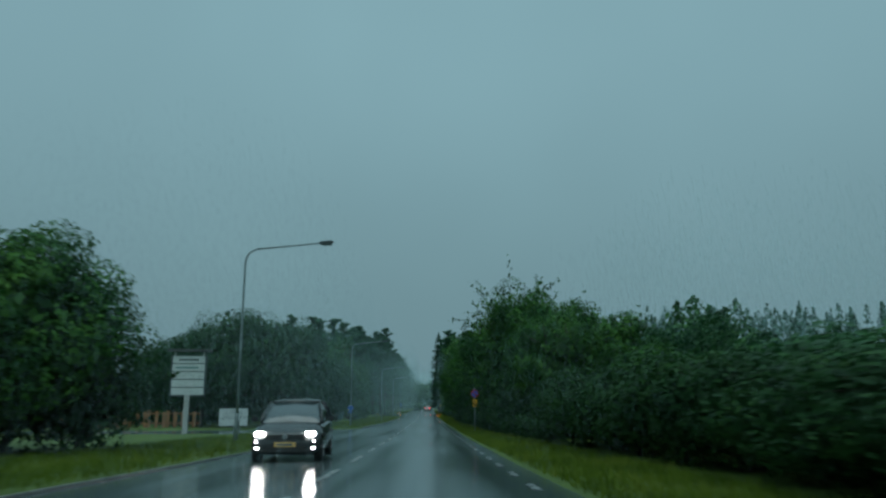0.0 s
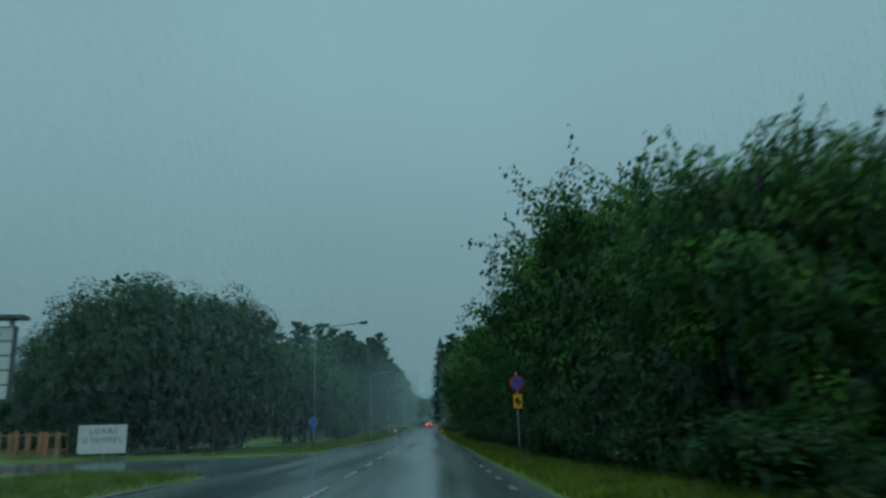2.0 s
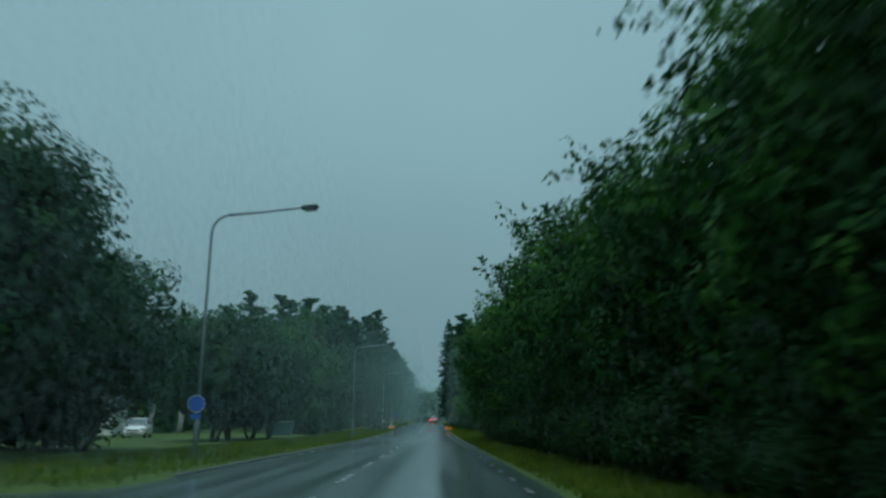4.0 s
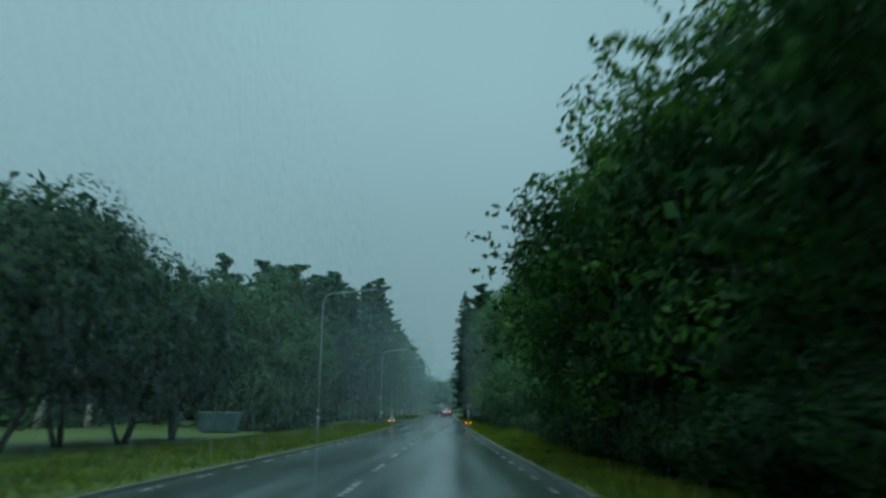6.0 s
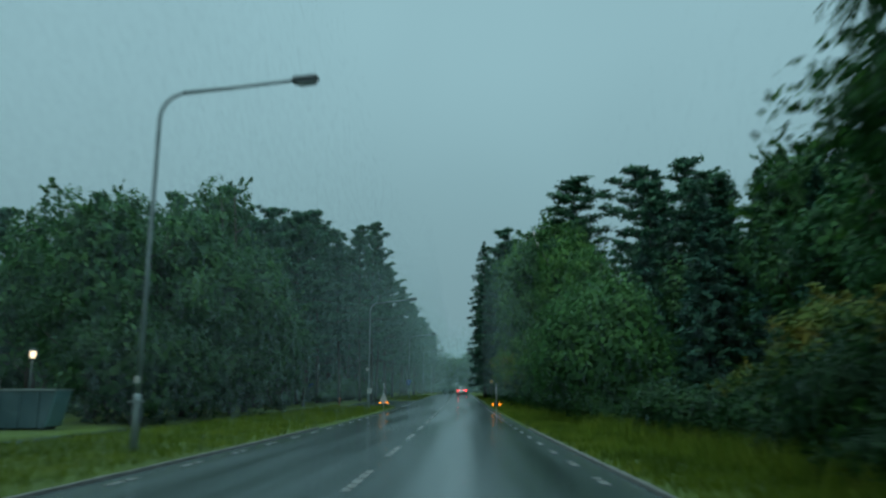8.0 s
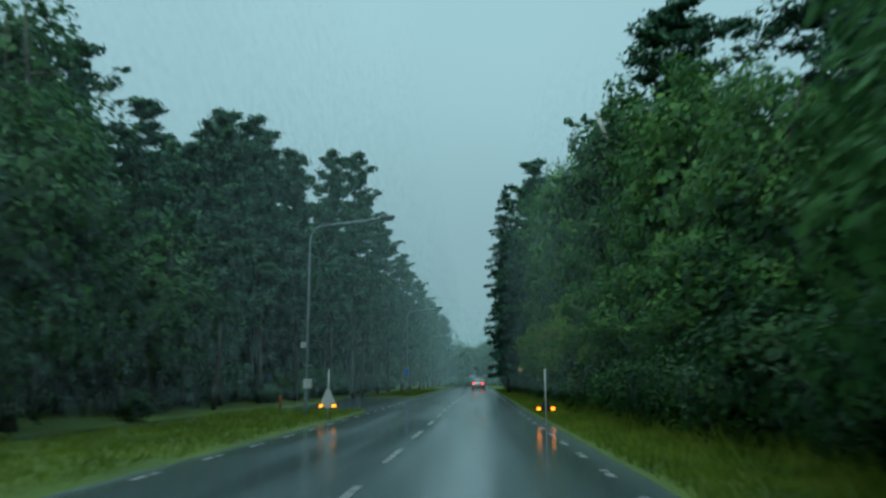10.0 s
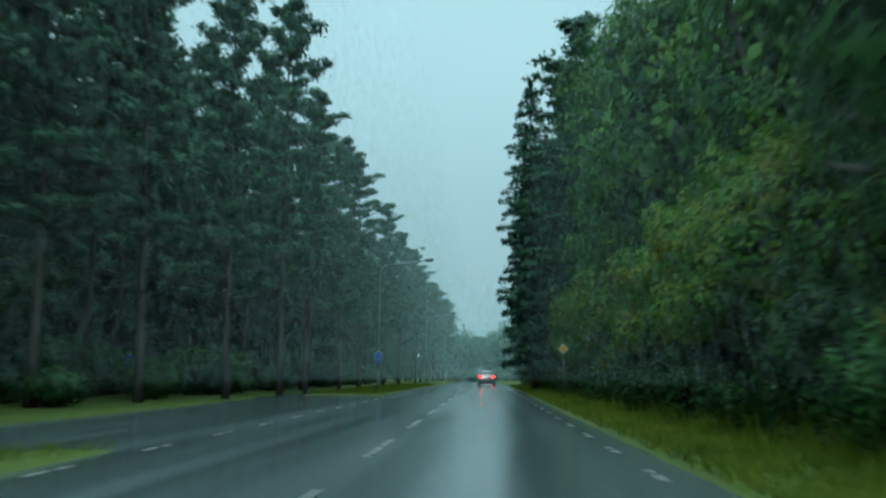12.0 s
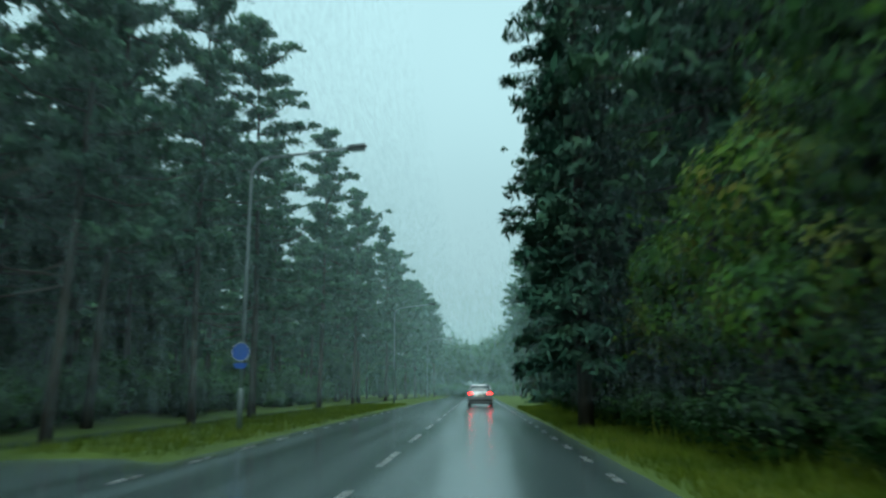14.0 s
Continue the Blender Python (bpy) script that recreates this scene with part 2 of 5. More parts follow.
PLATE_AMBER = plain("amber_plate", (0.55, 0.33, 0.10), 0.35)
BOARD = plain("rain_dulled_white_board", (0.46, 0.52, 0.52), 0.3)
HEADLIGHT = glow("lit_headlight", (1.0, 0.97, 0.92), 90.0)
DAYLAMP = glow("daytime_running_lamp", (1.0, 1.0, 1.0), 40.0)
TAILLIGHT = glow("lit_red_tail_lamp", (1.0, 0.014, 0.012), 8.0)
AMBER = glow("lit_amber_lamp", (1.0, 0.26, 0.008), 2.6)
LANTERN = glow("lit_lantern_glass", (1.0, 0.80, 0.55), 1.3)


# ---- helpers for meshes ----
def mesh_object(name, verts, faces, material, parent=None, smooth=False):
    me = bpy.data.meshes.new(name)
    me.from_pydata([tuple(v) for v in verts], [], [tuple(f) for f in faces])
    me.materials.append(material)
    if smooth:
        me.polygons.foreach_set("use_smooth", [True] * len(me.polygons))
    me.update()
    ob = new(name, me)
    if parent is not None:
        ob.parent = parent
    return ob


def part(name, bm, material, parent, label=""):
    me = bpy.data.meshes.new(name)
    bm.to_mesh(me)
    bm.free()
    me.materials.append(material)
    ob = new(name, me)
    ob.parent = parent
    return tagged(ob, label)


def thing(name, x, y, z, label, category, group="", turn=0.0):
    ob = new(name)
    ob.empty_display_size = 0.2
    ob.matrix_basis = pose(x, y, z, 0, 0, turn)
    return tagged(ob, label, category, group)


def block(sx, sy, sz, at=(0, 0, 0), bevel=0.0, turn=(0, 0, 0)):
    """A bevelled block whose base is centred at the given place."""
    bm = bmesh.new()
    bmesh.ops.create_cube(bm, size=1, matrix=Matrix.Translation((at[0], at[1], at[2] + sz / 2)) @ pose(0, 0, 0, *turn) @ Matrix.Diagonal((sx, sy, sz, 1)))
    if bevel:
        bmesh.ops.bevel(bm, geom=bm.edges[:], offset=bevel, segments=2, affect="EDGES", clamp_overlap=True)
    return bm


def outline_plate(points, thick, at=(0, 0, 0)):
    """A plate in the x-z plane, with its face towards -y."""
    bm = bmesh.new()
    vs = [bm.verts.new((at[0] + x, at[1] - thick / 2, at[2] + z)) for x, z in points]
    f = bm.faces.new(vs)
    for v in [g for g in bmesh.ops.extrude_face_region(bm, geom=[f])["geom"] if isinstance(g, bmesh.types.BMVert)]:
        v.co.y += thick
    bmesh.ops.recalc_face_normals(bm, faces=bm.faces[:])
    return bm


def disc(r, n=28, ring=0.0):
    return [(r * math.sin(2 * math.pi * k / n), r * math.cos(2 * math.pi * k / n)) for k in range(n)]


def tube_arrays(points, radii, sides=8, cap=True):
    """Vertices and faces of a tube through the points."""
    pts = [Vector(p) for p in points]
    verts, faces = [], []
    for k, p in enumerate(pts):
        d = (pts[min(k + 1, len(pts) - 1)] - pts[max(k - 1, 0)]).normalized()
        u = d.cross(Vector((0.31, 0.94, 0.12))).normalized()
        w = d.cross(u)
        for s in range(sides):
            a = 2 * math.pi * s / sides
            verts.append(p + radii[k] * (math.cos(a) * u + math.sin(a) * w))
    for k in range(len(pts) - 1):
        for s in range(sides):
            a, b = k * sides + s, k * sides + (s + 1) % sides
            faces.append((a, b, b + sides, a + sides))
    if cap:
        faces.append(tuple(range(sides))[::-1])
        faces.append(tuple(range((len(pts) - 1) * sides, len(pts) * sides)))
    return verts, faces


def tube(name, points, radii, material, parent=None, sides=12):
    v, f = tube_arrays(points, radii, sides)
    return mesh_object(name, v, f, material, parent, True)


# ---- the lie of the land ----
RISE_Y = [-400, -60, 0, 19, 34, 52, 75, 97, 117, 135, 160, 180, 200, 230, 300, 600, 4000]
RISE_Z = [6.0, 3.5, 2.35, 1.75, 1.48, 1.05, 0.8, 0.53, 0.22, 0.02, -0.08, -0.08, 0.03, 0.12, 0.2, 0.2, 0.2]
_fine = np.arange(-420, 4000, 2.0)
_level = np.interp(_fine, RISE_Y, RISE_Z)
_level[: len(_level) // 4] = np.convolve(np.pad(_level, 9, mode="edge"), np.ones(19) / 19, "valid")[: len(_level) // 4]


def rise(y):
    """Height of the road at y."""
    return np.interp(y, _fine, _level)


LEFT_EDGE, RIGHT_EDGE = -5.62, 2.15


def box_distance(x, y, x0, x1, y0, y1, r=0.0):
    dx, dy = np.abs(x - (x0 + x1) / 2) - (x1 - x0) / 2 + r, np.abs(y - (y0 + y1) / 2) - (y1 - y0) / 2 + r
    return np.hypot(np.maximum(dx, 0), np.maximum(dy, 0)) + np.minimum(np.maximum(dx, dy), 0) - r


def paved(x, y):
    """Distance from the paved area: below 0 on asphalt."""
    d = box_distance(x, y, LEFT_EDGE, RIGHT_EDGE, -400, 1200)
    side = box_distance(x, y, -80, LEFT_EDGE + 1, 64.5, 76.0)
    bay = box_distance(x, y, -10.9, LEFT_EDGE + 1, 176, 206, 4.0)
    foot = np.minimum(box_distance(x, y, -12.4, -10.9, -50, 62, 0.3), box_distance(x, y, -12.9, -11.3, 92, 172, 0.3))
    foot = np.minimum(foot, box_distance(x, y, -11.6, -9.9, 200, 420, 0.3))
    mouth = np.maximum(0, 5.5 - np.abs(x - LEFT_EDGE)) * 0.75
    d = np.minimum(d, side - np.where(x < LEFT_EDGE, mouth, 0))
    return np.minimum(d, np.minimum(bay, foot))


def sheet(name, xs, ys, height, material, smooth=True):
    gx, gy = np.meshgrid(xs, ys)
    gz = height(gx, gy)
    nx, ny = len(xs), len(ys)
    v = np.stack([gx.ravel(), gy.ravel(), gz.ravel()], 1)
    i = (np.arange(ny - 1)[:, None] * nx + np.arange(nx - 1)[None]).ravel()
    f = np.stack([i, i + 1, i + nx + 1, i + nx], 1)
    me = bpy.data.meshes.new(name)
    me.vertices.add(len(v))
    me.vertices.foreach_set("co", v.ravel())
    me.loops.add(f.size)
    me.loops.foreach_set("vertex_index", f.ravel())
    me.polygons.add(len(f))
    me.polygons.foreach_set("loop_start", np.arange(0, f.size, 4))
    me.materials.append(material)
    me.update(calc_edges=True)
    me.polygons.foreach_set("use_smooth", [smooth] * len(f))
    return new(name, me)


def waves(x, y):
    return 0.02 * np.sin(1.7 * x + 0.6 * y) * np.sin(0.9 * y - 0.5 * x) + 0.015 * np.sin(3.1 * x) * np.sin(2.7 * y + x)


def soil(x, y):
    d = paved(x, y)
    z = rise(y) + np.clip(d * 0.55, -0.16, 0.09) + np.where(d > 0.15, waves(x, y), 0)
    z = z + np.clip((np.abs(x + 1.5) - 60) / 400, 0, 1) * 6
    return z - np.where(d < -1, 0.15, 0)


def ground_z(x, y):
    return float(soil(np.array(float(x)), np.array(float(y))))


xs = np.concatenate([[-1500, -700, -300, -150, -90, -60, -45, -36, -30], np.arange(-26, -13.5, 0.8), np.arange(-13.5, 6.0, 0.22), np.arange(6.0, 12, 0.8), [14, 18, 24, 34, 50, 80, 150, 300, 700, 1500]])
ys = np.concatenate([[-1200, -500, -250, -120, -60, -20, 0], np.arange(8, 262, 0.6), np.arange(264, 420, 6), [440, 500, 600, 800, 1200, 2000, 3500]])
tagged(sheet("ground", xs, ys, soil, GROUND), "wet rough grass and leaf litter beside the road", "ground", kind="structure")
xs = np.concatenate([[-80, -60, -40, -25], np.arange(-16, RIGHT_EDGE + 0.6, 0.6)])
ys = np.concatenate([[-390, -200, -100, -40], np.arange(0, 300, 2.0), np.arange(300, 339, 6)])
road = tagged(sheet("road", xs, ys, lambda x, y: rise(y) + 0.02 * np.cos(np.clip((x + 1.7) / 4, -1.5, 1.5)), ASPHALT), "dark asphalt road, soaked and shining with rain", "road", kind="structure")


def road_z(x, y):
    return float(rise(y) + 0.02 * math.cos(max(-1.5, min(1.5, (x + 1.7) / 4))))




# ---- trees ----
def leaves_mesh(name, centres, normals, sizes, material, long=1.5, rng=None, droop=0.0, soft=None):
    """One mesh of pointed leaves, four corners each."""
    n = len(centres)
    t = rng.normal(size=(n, 3))
    t[:, 2] -= droop
    nn = normals / np.linalg.norm(normals, axis=1, keepdims=True)
    t -= nn * (t * nn).sum(1, keepdims=True)
    t /= np.linalg.norm(t, axis=1, keepdims=True) + 1e-9
    b = np.cross(nn, t)
    s = sizes[:, None]
    fold = nn * s * 0.12
    v = np.stack([centres - t * s * long * 0.5, centres + b * s * 0.42 + fold, centres + t * s * long * 0.5, centres - b * s * 0.42 + fold], 1).reshape(-1, 3)
    me = bpy.data.meshes.new(name)
    me.vertices.add(4 * n)
    me.vertices.foreach_set("co", v.ravel())
    me.loops.add(4 * n)
    me.loops.foreach_set("vertex_index", np.arange(4 * n))
    me.polygons.add(n)
    me.polygons.foreach_set("loop_start", np.arange(0, 4 * n, 4))
    me.materials.append(material)
    me.update(calc_edges=True)
    if soft is not None:
        # leaves of one clump catch the light much alike, as a crown does from afar
        face = np.cross(v[1::4] - v[0::4], v[2::4] - v[0::4])
        face /= np.linalg.norm(face, axis=1, keepdims=True) + 1e-9
        out = soft / (np.linalg.norm(soft, axis=1, keepdims=True) + 1e-9)
        side = np.where((face * out).sum(1, keepdims=True) < 0, -1.0, 1.0)
        smooth = side * (out * 1.0) + face * 0.3
        smooth /= np.linalg.norm(smooth, axis=1, keepdims=True)
        me.polygons.foreach_set("use_smooth", [True] * n)
        me.normals_split_custom_set_from_vertices(np.repeat(smooth, 4, axis=0).tolist())
    return me


def limbs_mesh(name, tubes, material, limb_material=None):
    """Trunk and limbs in one mesh; the limbs may have a bark of their own."""
    verts, faces, slots = [], [], []
    for number, (pts, radii, sides) in enumerate(tubes):
        v, f = tube_arrays(pts, radii, sides)
        base = len(verts)
        verts += v
        faces += [tuple(i + base for i in q) for q in f]
        slots += [1 if limb_material and number else 0] * len(f)
    me = bpy.data.meshes.new(name)
    me.from_pydata([tuple(v) for v in verts], [], faces)
    me.materials.append(material)
    if limb_material:
        me.materials.append(limb_material)
    me.polygons.foreach_set("material_index", slots)
    me.polygons.foreach_set("use_smooth", [True] * len(me.polygons))
    me.update()
    return me


def tree_thing(name, label, category, group, trunk_me, crown_me):
    root = thing(name, 0, 0, -500, label, category, group)
    for nm, me in (("trunk", trunk_me), ("crown", crown_me)):
        ob = new(nm, me)
        ob.parent = root
    return root


def broadleaf(name, seed, height, radius, bottom, leaves, leaf, material, bark, label, group, shoots=60, roundness=1.0, category="tree", clump=0.34, fill=0.68):
    """A leafy tree or bush: stems, limbs, and a crown of leaf clumps with gaps and shoots that stand out of it."""
    rng = np.random.default_rng(seed)
    tubes, tips = [], []
    stems = 1 if bottom > 1.0 else 3
    for s in range(stems):
        lean = rng.normal(size=2) * (0.05 if stems == 1 else 0.09) * height
        top = Vector((lean[0], lean[1], height * 0.8))
        pts = [Vector((rng.normal() * 0.15 * (stems > 1), rng.normal() * 0.15 * (stems > 1), -0.3))]
        for k in range(1, 6):
            pts.append(pts[0].lerp(top, k / 5) + Vector(rng.normal(size=3) * 0.03 * height * (k < 5)))
        r0 = 0.022 * height / math.sqrt(stems)
        tubes.append((pts, [r0 * (1 - 0.16 * k) for k in range(6)], 8))
        for b in range(14 // stems + 3):
            h = rng.uniform(max(0.12, bottom / height), 0.95)
            i = min(4, int(h * 5))
            p = pts[i].lerp(pts[i + 1], h * 5 - i) if i < 5 else pts[5]
            a = rng.uniform(0, 6.283)
            reach = radius * math.sqrt(max(0.08, 1 - (2 * h - 0.9) ** 2)) * rng.uniform(0.7, 1.0)
            q = p + Vector((math.cos(a) * reach, math.sin(a) * reach, reach * rng.uniform(0.1, 0.6)))
            out = math.hypot(q.x, q.y)
            if out > radius * 0.78:
                q.x, q.y = q.x * radius * 0.78 / out, q.y * radius * 0.78 / out
            mid = p.lerp(q, 0.5) + Vector(rng.normal(size=3) * 0.1 * reach)
            tubes.append(([p, mid, q], [r0 * 0.42, r0 * 0.26, r0 * 0.08], 5))
            tips.append(np.array(q))
    n_clump = int(26 * roundness + 34)
    u = rng.normal(size=(n_clump, 3))
    u /= np.linalg.norm(u, axis=1, keepdims=True)
    mid = np.array([0, 0, (height + bottom) / 2])
    shape = np.array([radius, radius, (height - bottom) / 2])
    cl = mid + u * shape * rng.uniform(0.45, 0.86, size=(n_clump, 1))
    low = cl[:, 2] < mid[2]
    cl[low, :2] *= 1.08
    tips = [t for t in tips if math.hypot(t[0], t[1]) < radius * 0.95]
    cl = np.concatenate([cl, np.array(tips)[rng.permutation(len(tips))[:12]]])
    cr = clump * radius * rng.uniform(0.6, 1.25, size=len(cl))
    weight = cr**2
    pick = rng.choice(len(cl), size=leaves, p=weight / weight.sum())
    w = rng.normal(size=(leaves, 3))
    w /= np.linalg.norm(w, axis=1, keepdims=True)
    centres = cl[pick] + w * (cr[pick] * rng.uniform(0.55, 1.0, size=leaves) ** 0.5)[:, None] * np.array([1, 1, 0.8])
    outward = centres - (mid - np.array([0, 0, 0.25 * height]))
    normals = w * 0.9 + outward / np.linalg.norm(outward, axis=1, keepdims=True) * 0.5 + rng.normal(size=(leaves, 3)) * 0.42 + np.array([0, 0, 0.35])
    more_c, more_n = [centres], [normals]
    for s in range(shoots):
        k = rng.integers(len(cl))
        d = u[k % n_clump] * np.array([1, 1, 0.7]) + np.array([0, 0, 0.35]) + rng.normal(size=3) * 0.3
        d /= np.linalg.norm(d)
        ln, m = rng.uniform(0.35, 1.1) * (radius / 2.6), 16
        st = cl[k] + d * cr[k] * 0.8
        along = rng.uniform(0, 1, size=(m, 1))
        more_c.append(st + d * along * ln - np.array([0, 0, 0.18]) * ln * along**2 + rng.normal(size=(m, 3)) * 0.05)
        more_n.append(rng.normal(size=(m, 3)) + np.array([0, 0, 0.5]))
    outer = sum(len(c) for c in more_c)
    inner = leaves // 7
    w = rng.normal(size=(inner, 3))
    w /= np.linalg.norm(w, axis=1, keepdims=True)
    more_c.append(mid + w * shape * rng.uniform(0.1, fill, size=(inner, 1)))
    more_n.append(w + rng.normal(size=(inner, 3)) * 0.6)
    centres, normals = np.concatenate(more_c), np.concatenate(more_n)
    sizes = leaf * rng.uniform(0.6, 1.25, size=len(centres))
    sizes[outer:] *= 2.4
    keep = centres[:, 2] > 0.03
    centres, normals, sizes = centres[keep], normals[keep], sizes[keep]
    hub = cl[np.concatenate([pick, rng.integers(len(cl), size=len(keep) - leaves)])[keep]]
    soft = (centres - hub) / (clump * radius) * 0.8 + (centres - mid * np.array([1, 1, 0.8])) / shape + np.array([0, 0, 0.15])
    soft[np.arange(len(keep))[keep] >= leaves] = (centres - mid * np.array([1, 1, 0.8]))[np.arange(len(keep))[keep] >= leaves]
    crown_me = leaves_mesh("crown", centres, normals, sizes, material, 1.55, rng, 0.5, soft)
    # only the trunk of a birch is white
    return tree_thing(name, label, category, group, limbs_mesh("trunk", tubes, bark, BARK if bark is BIRCH_BARK else None), crown_me)


def pine(name, seed, height, bare, radius, needles, label, group, size=0.2):
    """A Scots pine: a long bare trunk, crooked limbs and flat tufts of needles high up."""
    rng = np.random.default_rng(seed)
    bend = rng.normal(size=2) * 0.02 * height
    pts = [Vector((bend[0] * (k / 8) ** 2, bend[1] * (k / 8) ** 2, -0.3 + (height + 0.1) * k / 8)) for k in range(9)]
    r0 = 0.0095 * height
    tubes = [(pts, [r0 * (1.25 if k == 0 else 1) * (1 - 0.105 * k) for k in range(9)], 9)]
    cl, cr = [], []
    levels = 40
    for b in range(levels):
        h = bare + (1 - bare) * (b + 0.5) / levels
        if b % 7 == 0:
            h = rng.uniform(bare * 0.6, bare)
        z = h * height
        a = b * 2.4 + rng.normal() * 0.3
        rel = (h - bare) / (1 - bare)
        reach = radius * (0.16 + 0.95 * math.sin(math.pi * min(1, max(0.05, rel) * 0.72 + 0.27)) ** 0.9) * rng.uniform(0.45, 1.0)
        p = Vector((bend[0] * h * h, bend[1] * h * h, z))
        q = p + Vector((math.cos(a) * reach, math.sin(a) * reach, reach * (rng.uniform(-0.18, 0.2) + 0.45 * max(0, rel))))
        mid = p.lerp(q, 0.55) + Vector((0, 0, -0.08 * reach))
        tubes.append(([p, mid, q], [r0 * 0.30, r0 * 0.18, r0 * 0.05], 5))
        if b % 7 == 0 and rng.uniform() < 0.5:
            continue
        for s in range(9):
            f = 0.12 + 0.88 * (s + rng.uniform(0, 1)) / 9
            c = p.lerp(q, f) + Vector((rng.normal() * 0.22, rng.normal() * 0.22, rng.uniform(-0.04, 0.16))) * reach * 0.55
            cl.append(tuple(c))
            cr.append(rng.uniform(0.4, 0.8) * (0.6 + 0.06 * radius) * (1.15 - 0.4 * f))
    cl.append((bend[0], bend[1], height))
    cr.append(0.6)
    cl, cr = np.array(cl), np.array(cr)
    pick = rng.choice(len(cl), size=needles, p=cr**2 / (cr**2).sum())
    w = rng.normal(size=(needles, 3))
    w /= np.linalg.norm(w, axis=1, keepdims=True)
    centres = cl[pick] + w * (cr[pick] * np.minimum(1.5, np.abs(rng.normal(size=needles)) * 0.5 + 0.25))[:, None] * np.array([1.15, 1.15, 0.36])
    normals = w + rng.normal(size=(needles, 3)) * 0.7 + np.array([0, 0, 0.5])
    return tree_thing(name, label, "tree", group, limbs_mesh("trunk", tubes, PINE_BARK), leaves_mesh("crown", centres, normals, size * rng.uniform(0.6, 1.3, size=needles), NEEDLES, 2.5, rng, 0.0, w * np.array([1, 1, 1.3]) + centres * np.array([1, 1, 0]) / radius + np.array([0, 0, 0.3])))


def spruce(name, seed, height, radius, needles, label, group, bare=0.05, size=0.22, whorls=46, loose=0.3, thick=0.14, sag=0.38, taper=0.85, slim_foot=1.0):
    """A spruce: whorls of boughs that droop, long at the foot and short at the tip."""
    rng = np.random.default_rng(seed)
    tubes = [([Vector((0, 0, -0.3)), Vector((0, 0, height * 0.5)), Vector((0, 0, height))], [0.011 * height, 0.006 * height, 0.01], 8)]
    c_all, n_all, total = [], [], 0
    for k in range(whorls):
        rel = k / (whorls - 1)
        z = height * (bare + (0.985 - bare) * rel)
        reach = radius * (1 - rel) ** taper * min(1.0, slim_foot + 0.6 * rel) + 0.12
        for b in range(6):
            zb = z + rng.normal() * loose
            a = 6.283 * b / 6 + k * 0.9 + rng.normal() * 0.15
            rr = reach * rng.uniform(0.6, 1.0)
            d = np.array([math.cos(a), math.sin(a), 0])
            m = max(6, int(needles / whorls / 6 * (0.3 + 1.4 * (1 - rel))))
            f = rng.uniform(0.1, 1, size=(m, 1)) ** 0.8
            side = rng.normal(size=(m, 1)) * 0.22 * rr * (1.15 - f)
            c = np.array([0, 0, zb]) + d * f * rr + np.array([-d[1], d[0], 0]) * side + np.array([0, 0, 1]) * (-sag * rr * f + 0.42 * sag * rr * f * f + rng.normal(size=(m, 1)) * thick - np.abs(rng.normal(size=(m, 1))) * 0.12)
            c_all.append(c)
            n_all.append(rng.normal(size=(m, 3)) * 0.6 + np.array([0, 0, 0.8]) + d * 0.3)
            if b % 2 == 0:
                tubes.append(([Vector((0, 0, z)), Vector(tuple(np.array([0, 0, z]) + d * rr * 0.9 + np.array([0, 0, -0.24 * rr])))], [0.03, 0.008], 4))
    centres, normals = np.concatenate(c_all), np.concatenate(n_all)
    return tree_thing(name, label, "tree", group, limbs_mesh("trunk", tubes, BARK), leaves_mesh("crown", centres, normals, size * rng.uniform(0.6, 1.3, size=len(centres)), SPRUCE, 3.0, rng, 0.8, centres * np.array([1, 1, 0]) + np.array([0, 0, 0.9])))


RIGHT_GROUP, LEFT_GROUP, PINES = "leafy trees along the road", "trees in a row by the footpath", "pines of the wood"
elm = [broadleaf("roadside_tree", 11 + k, 8.0, 3.1, 0.25, 18000, 0.112, LEAF_ELM, BARK, "wet dark green broadleaf tree leafy to the ground beside the road", RIGHT_GROUP, 120, clump=0.29) for k in range(3)]
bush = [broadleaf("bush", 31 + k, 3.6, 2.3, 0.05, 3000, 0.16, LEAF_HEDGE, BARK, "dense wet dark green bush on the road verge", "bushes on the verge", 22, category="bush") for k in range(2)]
linden = [broadleaf("linden_tree", 41 + k, 9.3, 4.2, 0.7, 22000, 0.13, LEAF_LINDEN, BARK, "round dark linden tree with a short trunk on grass", LEFT_GROUP, 0, 3.4, clump=0.27, fill=0.88) for k in range(2)]
round_bush = broadleaf("round_bush", 51, 6.2, 2.9, 0.1, 15000, 0.13, LEAF_ROUND, BARK, "tall rounded green bush on the grass verge", "bushes on the verge", 12, 3.0, "bush", 0.26, 0.85)
corner = [broadleaf("corner_tree", 55 + k, 6.2, 2.9, 0.1, 22000, 0.095, LEAF_ELM, BARK, "dense dark green tree leafy to the ground by the junction", "trees by the junction", 0, 3.0, clump=0.26, fill=0.85) for k in range(2)]
maple = [broadleaf("maple_tree", 61 + k, 8.0, 3.4, 0.4, 27000, 0.118, LEAF_MAPLE, BARK, "maple tree with yellowing green leaves overhanging the verge", "maples along the verge", 60, clump=0.27) for k in range(2)]
autumn = broadleaf("autumn_shrub", 71, 4.2, 1.8, 0.1, 4000, 0.15, LEAF_AUTUMN, BARK, "shrub with ochre autumn leaves on the verge", "autumn shrubs", 30, category="shrub")
birch = [broadleaf("birch_tree", 81 + k, 16.0, 3.0, 3.0, 8000, 0.22, LEAF_BIRCH, BIRCH_BARK, "tall birch tree with a pale trunk", "birches of the wood", 60) for k in range(2)]
